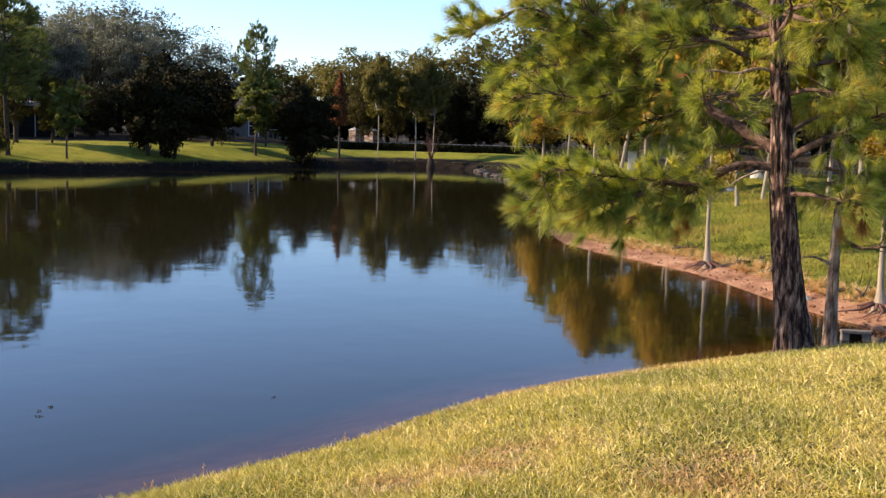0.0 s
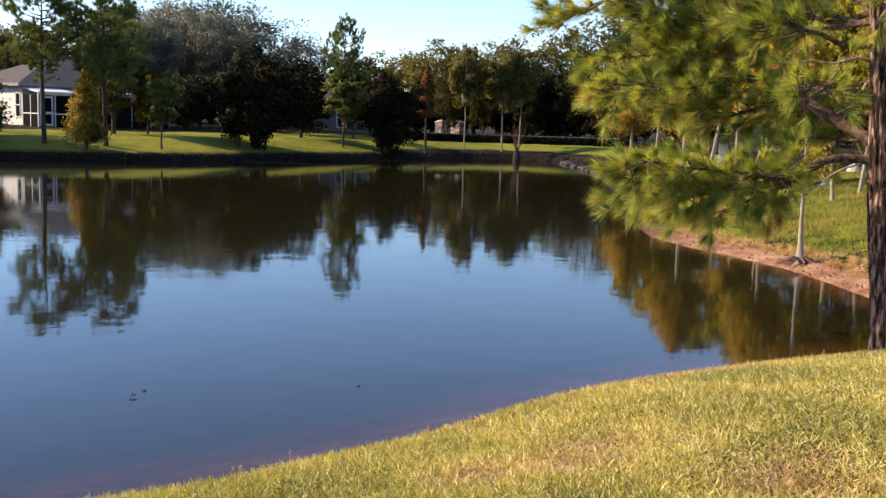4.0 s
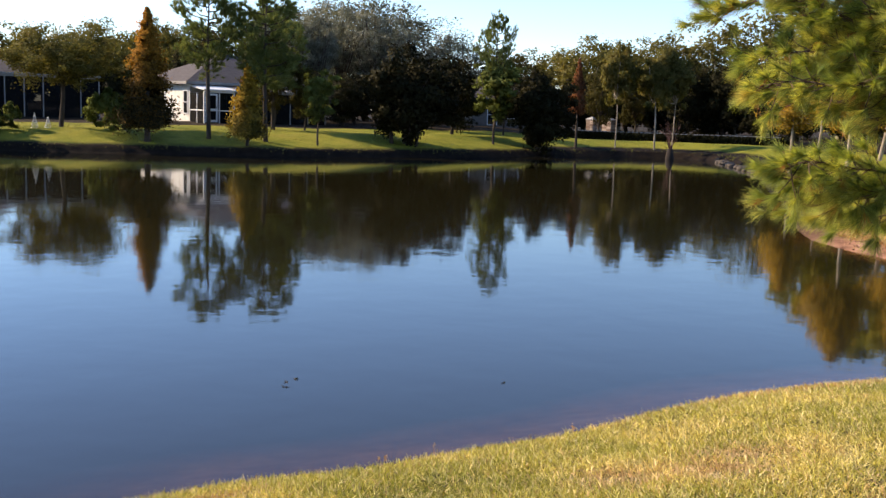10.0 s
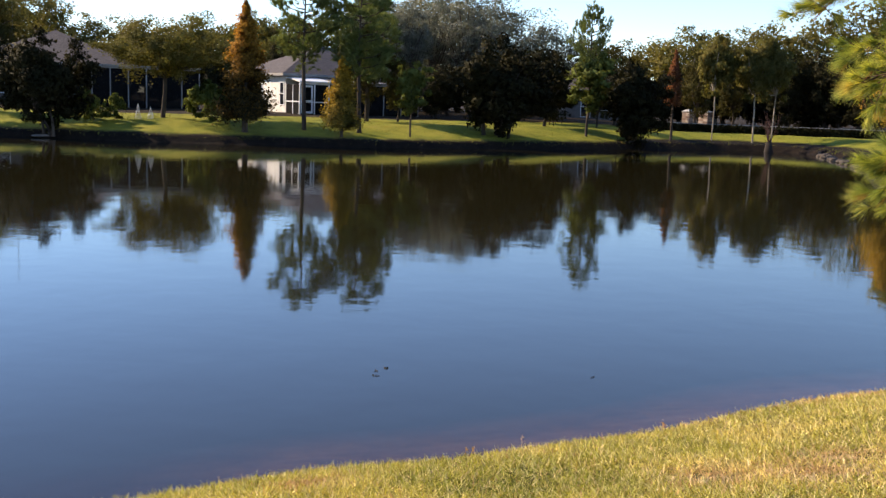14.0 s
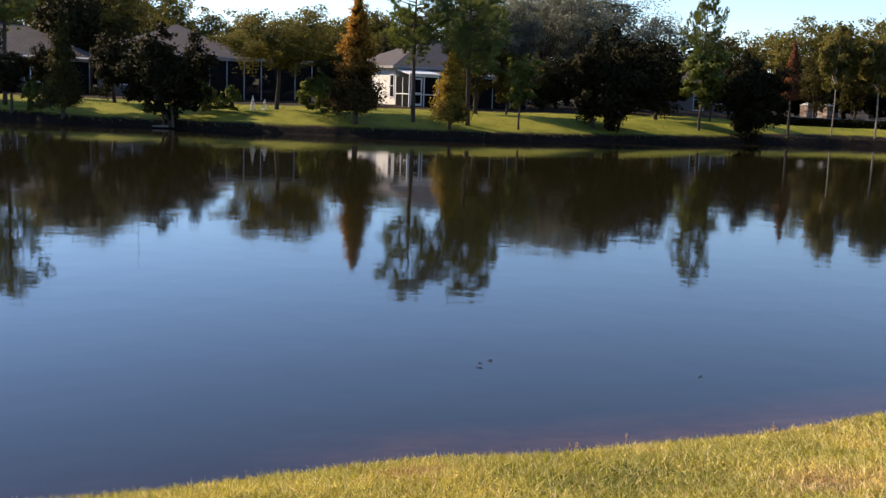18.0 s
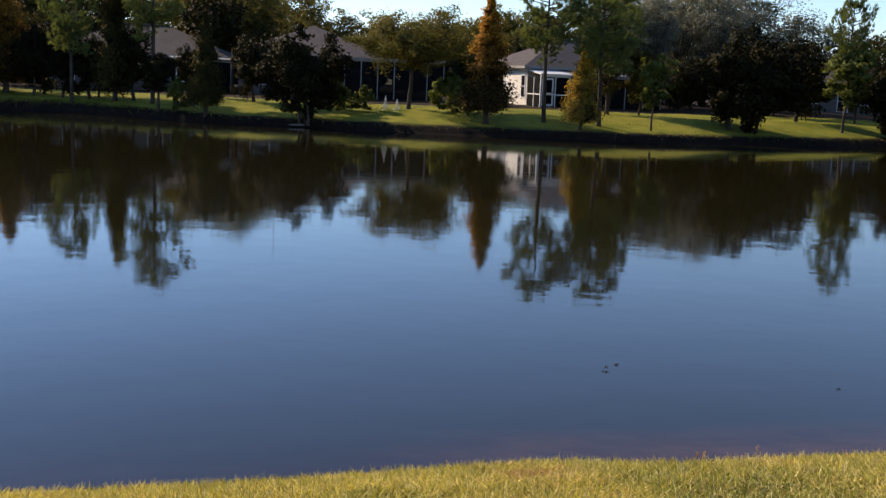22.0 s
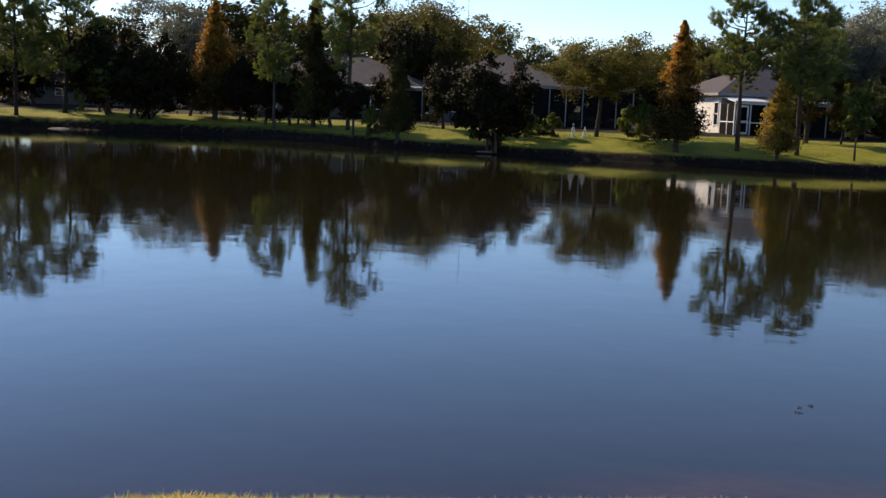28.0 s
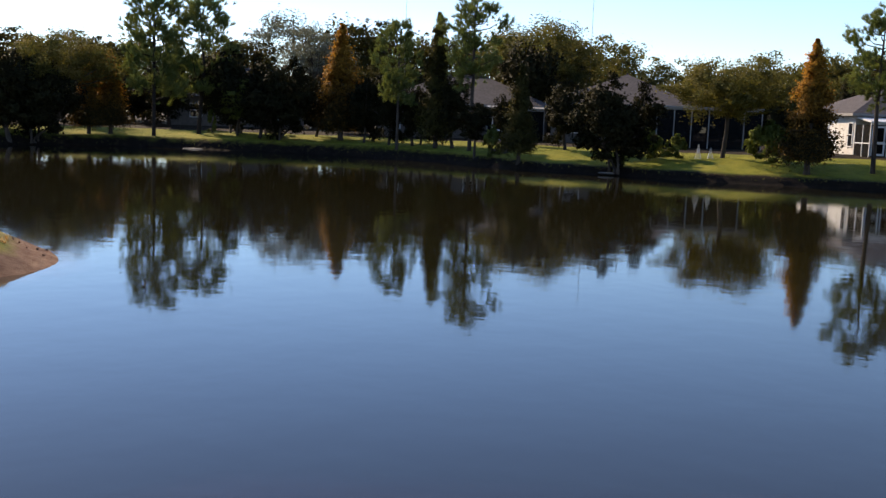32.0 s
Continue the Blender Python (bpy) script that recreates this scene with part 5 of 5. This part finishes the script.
# ---- garden ornaments and planting by the lanai ----
def wire_tree(az, d, h):
    """A white wire cone: hoops, uprights and a tip."""
    root = thing("wire_tree", "white wire cone-shaped garden tree standing in a mulch bed", "garden ornament", Matrix.Translation(on_ground(az, d)), group="white garden trees")
    up = Buf()
    for i in range(7):
        a = i * 0.898
        tube(up, [(math.cos(a) * 0.2, math.sin(a) * 0.2, 0), (0, 0, h)], [0.009, 0.007], 4)
    for k in range(9):
        s = k / 9
        r = 0.2 * (1 - s)
        ring = [(math.cos(j * 0.628) * r, math.sin(j * 0.628) * r, h * s) for j in range(11)]
        hoop = Buf()
        tube(hoop, ring, [0.009] * 11, 4)
        part("hoop", hoop, TRIM, root)
    part("frame", up, TRIM, root)


wire_tree(-35.45, 65.3, 0.91)
wire_tree(-34.8, 65.2, 0.7)
GARDEN = [(-37.75, 65.3, 1.42, 0.8), (-36.62, 65.0, 1.6, 0.8), (-31.79, 65.5, 2.43, 1.32), (-30.89, 63.9, 2.07, 1.07), (-32.54, 68.9, 1.91, 1.08), (-46.88, 68.2, 2.14, 0.84), (-38.07, 64.9, 2.1, 0.8), (-62.44, 87.2, 2.27, 0.49)]
garden = broadleaf("garden_shrub", "light green garden shrub beside the lanai", 43, 1.5, 0.9, 0.04, 2600, 0.09, 30, GREEN_LEAF, BARK, stems=3, girth=0.02)
plant(garden, placed, GARDEN, 1.5, 0.9, rng, group="shrubs by the lanai")
ball = broadleaf("topiary", "round clipped shrub on a single stem", 44, 2.6, 0.95, 0.30, 9000, 0.06, 100, DARK_SHADED_LEAF, BARK, girth=0.03, fill=0.2)
plant(ball, placed, [(-47.84, 69.1, 3.7, 1.3)], 2.6, 0.95, rng)


# ---- water's edge ----
def rock(name, label, category, az, d, size, material, seed):
    rg = np.random.default_rng(seed)
    bm = bmesh.new()
    bmesh.ops.create_icosphere(bm, subdivisions=3, radius=1.0)
    ph = rg.uniform(0, 9, 3)
    for v in bm.verts:
        k = 1 + 0.22 * noise.noise(v.co * 1.6 + Vector(ph)) + 0.08 * noise.noise(v.co * 5 + Vector(ph))
        v.co = Vector((v.co.x * size[0] * k, v.co.y * size[1] * k, max(-0.5, v.co.z) * size[2] * k))
    p = on_ground(az, d)
    ob = part(name, bm, material, None)
    tagged(ob, label, category)
    ob.matrix_basis = Matrix.Translation((p.x, p.y, max(p.z, 0.0))) @ Matrix.Rotation(-radians(az), 4, "Z")


rock("concrete_outfall", "stained concrete drain apron at the far waterline", "drain", -40.3, 62.6, (0.6, 0.35, 0.09), WET_CONCRETE, 1)
rock("concrete_outfall", "stained concrete drain apron half in shade", "drain", -63.5, 82.2, (0.8, 0.4, 0.10), WET_CONCRETE, 2)
rock("stone", "pale stone lying at the beach's edge", "stone", 20.0, 18.6, (0.13, 0.1, 0.07), MORTAR, 3)


def floating(az, d, n, seed, label):
    """A fallen twig with leaves, lying on the water."""
    rg = np.random.default_rng(seed)
    x, y = polar(az, d)
    root = thing("floating_twig", label, "twig", pose(x, y, 0.004, 0, 0, rg.uniform(0, 180)), group="debris on the pond")
    tw, lf = Buf(), Buf()
    tube(tw, [(-0.045, 0, 0), (0, 0.008, 0.002), (0.05, -0.006, 0.004)], [0.002, 0.003, 0.002], 5)
    c = rg.normal(size=(n, 3)) * np.array([0.02, 0.012, 0.001]) + np.array([0, 0, 0.003])
    leaves(lf, c, 0.013, 0.006, rg)
    part("stick", tw, BARK, root)
    part("leaf_clump", lf, DARK_SHADED_LEAF, root, "dark wet leaves")


for k, (a, d) in enumerate([(-22.12, 10.26), (-9.55, 10.39), (-22.15, 10.07), (-66.07, 16.67), (-21.64, 10.37)]):
    floating(a, d, 3, 80 + k, "dark fallen twig with wet leaves afloat on the pond")


def snag(az, d):
    """A bent dark stick that stands out of the water."""
    x, y = polar(az, d)
    root = thing("snag", "bent dark stick standing out of the calm water", "stick", pose(x, y, 0, 0, 0, -az))
    st = Buf()
    tube(st, [(-0.05, 0, -0.3), (0.0, 0, -0.01), (0.045, 0, 0.06), (0.01, 0, 0.12)], [0.014, 0.013, 0.012, 0.007], 7)
    part("stick", st, BARK, root)


snag(-66.11, 16.71)


def dead_shrub(az, d, h, seed):
    """A leafless shrub of forking reddish twigs on a dark stump."""
    rg = np.random.default_rng(seed)
    root = thing("dead_shrub", "leafless reddish shrub on a dark stump at the waterline", "shrub", Matrix.Translation(on_ground(az, d)))
    st, tw = Buf(), Buf()
    tube(st, [(0, 0, -0.6), (0.02, 0, 0.4), (0, 0.03, 1.1)], [0.36, 0.3, 0.2], 9, rg, 0.25)
    for i in range(15):
        e = np.array([*(rg.normal(size=2) * 0.11 * h), h * rg.uniform(0.5, 1.0)])
        m = e * 0.5 + np.array([0, 0, 0.35])
        tube(tw, [(0, 0, 0.9), m, e], [0.03, 0.018, 0.007], 5)
        for k in range(3):
            f = e + rg.normal(size=3) * 0.25 + np.array([0, 0, 0.15])
            tube(tw, [m * 0.4 + e * 0.6, f], [0.014, 0.005], 4)
    part("stump", st, DARK_WOOD, root, "dark stump", smooth=True)
    part("branching", tw, DULL_TWIG, root, "thin reddish-brown twigs", smooth=True)


dead_shrub(-0.85, 78.6, 2.9, 5)


def rock_pile(label, az0, az1, d0, d1, n, seed):
    """Broken stones laid along the waterline, each its own mesh."""
    rg = np.random.default_rng(seed)
    root = thing("rock_pile", label, "rocks")
    for i in range(n):
        t = rg.random()
        x, y = polar(az0 + (az1 - az0) * t, d0 + (d1 - d0) * t + rg.uniform(-2.2, 1.6))
        bm = bmesh.new()
        bmesh.ops.create_icosphere(bm, subdivisions=2, radius=1.0)
        ph, sz = Vector(rg.uniform(0, 9, 3).tolist()), rg.uniform(0.09, 0.27)
        for v in bm.verts:
            v.co = v.co * (1 + 0.35 * noise.noise(v.co * 1.3 + ph))
            v.co = Vector((v.co.x * sz * 1.3, v.co.y * sz, v.co.z * sz * 0.7))
        ob = part("stone", bm, STONE, root)
        ob.matrix_basis = pose(x, y, max(0.02, float(ground_height((x, y))[0])) + sz * 0.15, 0, 0, rg.uniform(0, 180))


rock_pile("broken grey-brown stones along the water's edge", 1.6, 4.1, 77.0, 58.0, 38, 6)
rock_pile("small heap of pale stones by the topiary", -46.86, -45.96, 71.5, 71.0, 14, 7)


def rail_fence():
    """A low pale rail on short posts, running behind the hedge."""
    root = thing("rail_fence", "low pale rail fence running behind the clipped hedge", "fence")
    line = [on_ground(a, 91.0 + 0.12 * a) for a in np.arange(-8.5, 5.6, 1.0)]
    for a, b in zip(line, line[1:]):
        rail, post = Buf(), Buf()
        tube(rail, [a + Vector((0, 0, 0.62)), b + Vector((0, 0, 0.62))], [0.035, 0.035], 8)
        tube(post, [a + Vector((0, 0, -0.2)), a + Vector((0, 0, 0.62))], [0.035, 0.03], 8)
        part("rail", rail, LANAI_FRAME, root)
        part("post", post, LANAI_FRAME, root)


rail_fence()


def garden_chair(az, d, turn):
    """White slatted garden chair: seat, back slats, arms and four legs."""
    root = thing("garden_chair", "white slatted garden chair on the lawn by the house", "chair", Matrix.Translation(on_ground(az, d)) @ Matrix.Rotation(radians(turn), 4, "Z"), group="garden chairs")
    slab("seat", -0.27, -0.25, 0.40, 0.27, 0.27, 0.44, TRIM, root, edge=0.008)
    for x in (-0.25, 0.25):
        for y in (-0.22, 0.25):
            slab("leg", x - 0.025, y - 0.025, -0.02, x + 0.025, y + 0.025, 0.398, TRIM, root, edge=0.005)
        slab("arm", x - 0.045, -0.25, 0.62, x + 0.045, 0.25, 0.65, TRIM, root, edge=0.006)
        slab("arm_post", x - 0.02, -0.2, 0.442, x + 0.02, -0.16, 0.618, TRIM, root, edge=0.004)
    for k in range(5):
        x = -0.22 + 0.11 * k
        slab("slat", x - 0.035, 0.272, 0.42, x + 0.035, 0.295, 1.02 - 0.02 * abs(k - 2), TRIM, root, edge=0.005)


garden_chair(-29.05, 74.5, 150)
garden_chair(-28.75, 74.8, 205)


def weed(az, d, h, seed):
    """A thin stalk with a seed head standing at the grass edge."""
    rg = np.random.default_rng(seed)
    root = thing("weed_stalk", "thin dry weed stalk at the lawn's wet edge", "weed", Matrix.Translation(on_ground(az, d)), group="weeds at the near edge")
    st, hd = Buf(), Buf()
    lean = rg.normal(size=2) * 0.12 * h
    tube(st, [(0, 0, -0.02), (lean[0] * 0.4, lean[1] * 0.4, h * 0.5), (lean[0], lean[1], h)], [0.0028, 0.0022, 0.0012], 5)
    leaves(hd, np.array([[lean[0], lean[1], h]]) + rg.normal(size=(9, 3)) * np.array([0.006, 0.006, 0.014]), 0.014, 0.004, rg)
    part("stalk", st, DRY_GRASS, root)
    part("seed_head", hd, DRY_GRASS, root)


for k, (a, d) in enumerate([(-5.35, 8.72), (16.28, 13), (-16.4, 7.62), (-5.34, 8.72), (-5.42, 8.7), (-13.44, 7.86), (-16.74, 7.6)]):
    weed(a, d, 0.05 + 0.007 * (k * 7 % 9), 200 + k)


# ---- near lawn ----
def near_grass():
    """Short turf: single blades, with dead patches in the lawn and a parched rim along the crest."""
    rg = np.random.default_rng(91)
    n = 900000
    a = rg.uniform(-66, 31, n)
    reach = np.interp(a, [-66, -45, -19, -1, 4, 12, 20, 31], [7.2, 7.0, 7.8, 9.9, 11, 12.6, 14.6, 15.2])
    d = 3.7 + (reach - 3.7) * rg.random(n) ** 1.05
    keep = rg.random(n) < np.clip((reach - 3.7) / 9.0, 0.3, 1)
    a, d = a[keep], d[keep]
    q = np.stack([d * np.sin(np.radians(a)), d * np.cos(np.radians(a))], 1)
    # the waterline's distance, worked out on a lattice and read off between its points
    ga, gd = np.arange(-67, 32.5, 0.5), np.arange(3.5, 15.6, 0.1)
    A, D = np.meshgrid(np.radians(ga), gd, indexing="ij")
    S = shore_distance(np.stack([D * np.sin(A), D * np.cos(A)], -1).reshape(-1, 2)).reshape(A.shape)
    u, v = (a + 67) / 0.5, (d - 3.5) / 0.1
    i, j = u.astype(int), v.astype(int)
    u, v = u - i, v - j
    s = (1 - u) * ((1 - v) * S[i, j] + v * S[i, j + 1]) + u * ((1 - v) * S[i + 1, j] + v * S[i + 1, j + 1])
    patch = np.sin(q[:, 0] * 1.9 + 2 * np.sin(q[:, 1] * 1.1)) + np.sin(q[:, 1] * 2.7 + 1.5 * np.sin(q[:, 0] * 2.3))
    fine = np.sin(q[:, 0] * 11 + 3 * np.sin(q[:, 1] * 7)) * np.sin(q[:, 1] * 13 + 2 * np.sin(q[:, 0] * 9))
    keep = (s > 0.02) & (rg.random(len(q)) < 0.80 + 0.12 * patch + 0.25 * fine)
    q, s, d = q[keep], s[keep], d[keep]
    z = ground_height(q, s) + 0.02 * np.sin(q[:, 0] * 1.7 + np.cos(q[:, 1] * 1.3)) * np.clip(s, 0, 1)
    m = len(q)
    worn = np.zeros(m)
    for az, dist, size in ((2.91, 6.5, 0.35), (4.19, 7, 0.3), (14.88, 6, 0.4), (16.2, 6.5, 0.2), (12.94, 23, 0.6), (2.84, 6.5, 0.3), (-25.79, 6.5, 0.25), (-2.37, 6.3, 0.3)):
        x, y = polar(az, dist)
        worn = np.maximum(worn, np.exp(-((q[:, 0] - x) ** 2 + (q[:, 1] - y) ** 2) / size ** 2))
    rim = np.exp(-((s - 0.35) / 0.35) ** 2) * np.clip((d - 9.2) / 1.5, 0, 1) * np.clip((13.8 - d) / 1.5, 0, 1)
    dry = rg.random(m) < np.clip(0.05 + 0.8 * worn + 0.55 * rim, 0, 1)
    base = np.column_stack([q, z - 0.006])
    up = unit(np.array([0, 0, 0.65]) + rg.normal(size=(m, 3)) * np.array([0.95, 0.95, 0.25]))
    up[:, 2] = np.abs(up[:, 2])
    L = rg.uniform(0.03, 0.095, (m, 1)) * (1 - 0.4 * worn[:, None])
    w = unit(np.cross(up, rg.normal(size=(m, 3)))) * (rg.uniform(0.0024, 0.0046, (m, 1)) * (0.7 + d[:, None] / 16))
    tri = np.stack([base - w, base + w, base + up * L], 1)
    for name, pick, material, label in (("grass", ~dry, GRASS, "short winter turf, yellow-green blades with straw"), ("dry_grass", dry, DRY_GRASS, "dead straw-brown grass in worn patches of the turf")):
        buf = Buf()
        buf.grid(tri[pick], 3)
        tagged(part(name, buf, material, None), label, "grass", kind="stuff")


def bank_grass():
    """Rougher, greener grass on the slope behind the beach."""
    rg = np.random.default_rng(92)
    n = 110000
    a = rg.uniform(4, 27, n)
    d = 17 + 33 * rg.random(n) ** 1.5
    q = np.stack([d * np.sin(np.radians(a)), d * np.cos(np.radians(a))], 1)
    s = shore_distance(q)
    keep = s > 0.9 + rg.random(len(q))
    q, s = q[keep], s[keep]
    m = len(q)
    base = np.column_stack([q, ground_height(q, s) - 0.01])
    up = unit(np.array([0, 0, 0.9]) + rg.normal(size=(m, 3)) * np.array([0.7, 0.7, 0.2]))
    L = rg.uniform(0.06, 0.17, (m, 1))
    w = unit(np.cross(up, rg.normal(size=(m, 3)))) * rg.uniform(0.006, 0.014, (m, 1))
    buf = Buf()
    buf.grid(np.stack([base - w, base + w, base + up * L], 1), 3)
    tagged(part("bank_grass", buf, BANK_GRASS, None), "rough green grass behind the beach", "grass", kind="stuff")


def fallen_root(az, d, length, turn, seed):
    """A crooked dark root or fallen branch with side stubs, half sunk in the sand."""
    rg = np.random.default_rng(seed)
    root = thing("fallen_branch", "dark crooked branch lying on the reddish beach soil", "branch", Matrix.Translation(on_ground(az, d)) @ Matrix.Rotation(radians(turn - az), 4, "Z"), group="branches on the beach")
    st, tw = Buf(), Buf()
    path = smooth_path([(0, 0, 0.0), (length * 0.3, rg.normal() * 0.06, 0.07), (length * 0.7, rg.normal() * 0.1, 0.05), (length, rg.normal() * 0.1, 0.16)], 4)
    tube(st, path, [0.045 * (1 - 0.7 * i / 12) for i in range(len(path))], 7, rg, 0.4)
    for k in range(7):
        p = path[int(rg.integers(2, 12))]
        e = p + np.array([rg.normal() * 0.15, rg.normal() * 0.15, abs(rg.normal()) * 0.13])
        tube(tw, [p, (p + e) / 2 + rg.normal(size=3) * 0.02, e], [0.014, 0.01, 0.004], 5, rg, 0.3)
    part("stem", st, BARK, root, smooth=True)
    tagged(part("stub", tw, BARK, root, smooth=True), kind="stuff")


for k, (a, d, n, turn) in enumerate(((15.3, 22.2, 1.0, 10), (16.3, 22.3, 0.8, 60), (17.6, 21.3, 0.7, -20), (21.0, 19.0, 0.9, 20), (22.6, 18.4, 0.6, 70), (24.3, 17.9, 0.8, -30), (12.9, 24.6, 0.7, 15))):
    fallen_root(a, d, n, turn, 300 + k)


def beach_clods():
    """Small clods, bark chips and dead tufts scattered over the bare soil."""
    rg = np.random.default_rng(93)
    n = 7200
    a, d = rg.uniform(8, 27, n), rg.uniform(15.5, 30, n)
    a[:2000], d[:2000] = rg.uniform(-84, -62, 2000), rg.uniform(8, 30, 2000)
    q = np.stack([d * np.sin(np.radians(a)), d * np.cos(np.radians(a))], 1)
    s = shore_distance(q)
    q, s = q[(s > 0.03) & (s < 1.5)], s[(s > 0.03) & (s < 1.5)]
    z = ground_height(q, s)
    clod = Buf()
    c = np.column_stack([q, z + 0.012])[::2]
    for p in c:
        r = rg.uniform(0.012, 0.05)
        v = unit(rg.normal(size=(4, 3)) + np.array([[1, 1, -1], [-1, -1, -1], [-1, 1, 1], [1, -1, 1]]) * 1.2) * r
        clod.add(p + v, [(0, 1, 2), (0, 3, 1), (0, 2, 3), (1, 3, 2)])
    tagged(part("soil_clods", clod, CLOD, None), "reddish-brown clods and bark chips on the beach", "soil", kind="stuff")
    e = np.column_stack([q, z])[s > 0.75]
    tuft = Buf()
    bristles(tuft, e, np.tile((0.0, -0.3, 0.6), (len(e), 1)), 26, 0.17, 0.006, 1.0, rg)
    tagged(part("dead_tufts", tuft, DRY_GRASS, None), "dead straw tufts hanging over the beach's upper edge", "grass", kind="stuff")


def far_edge_grass():
    """Uneven grass along the lip of the far cut bank and in clumps over the far lawn."""
    rg = np.random.default_rng(94)
    n = 60000
    a, d = rg.uniform(-76, 4, n), rg.uniform(57, 96, n)
    q = np.stack([d * np.sin(np.radians(a)), d * np.cos(np.radians(a))], 1)
    s = shore_distance(q)
    clump = np.sin(q[:, 0] * 0.9 + 2 * np.sin(q[:, 1] * 0.7)) * np.sin(q[:, 1] * 1.1 + np.sin(q[:, 0] * 1.3))
    keep = (s > 0.15) & ((s < 0.9) | ((s < 9) & (rg.random(n) < 0.25 + 0.3 * clump)))
    q, s = q[keep], s[keep]
    b = np.column_stack([q, ground_height(q, s) - 0.02])
    buf = Buf()
    bristles(buf, b, np.tile((0.0, 0.0, 1.0), (len(b), 1)), 6, rg.uniform(0.05, 0.17, len(b)), 0.014, 1.0, rg)
    tagged(part("far_grass", buf, BANK_GRASS, None), "uneven green grass along the far bank's lip", "grass", kind="stuff")


def culvert(az, d, turn):
    """A low concrete headwall with a dark pipe mouth and a lip, at the cove's waterline."""
    x, y = polar(az, d)
    root = thing("culvert", "stained concrete drain headwall with a dark pipe mouth at the cove", "drain", pose(x, y, 0, 0, 0, turn - az))
    for x0, x1 in ((-0.2, -0.09), (0.09, 0.2)):
        slab("headwall", x0, 0, -0.4, x1, 0.1, 0.10, WET_CONCRETE, root, edge=0.008)
    slab("lintel", -0.21, -0.01, 0.102, 0.21, 0.11, 0.15, WET_CONCRETE, root, edge=0.008)
    slab("pipe_mouth", -0.088, 0.05, -0.35, 0.088, 0.08, 0.098, SCREEN, root, "dark pipe mouth", edge=0)


culvert(22.75, 15.45, 15)
for k, (a, d, size) in enumerate(((17.14, 44.0, (0.26, 0.22, 0.36)), (15.91, 46.0, (0.3, 0.2, 0.16)), (15.83, 38.0, (0.24, 0.2, 0.14)))):
    rock("boulder", "pale cream boulder among the trees behind the beach", "rock", a, d, size, CONCRETE, 20 + k)
far_edge_grass()
beach_clods()
near_grass()
bank_grass()
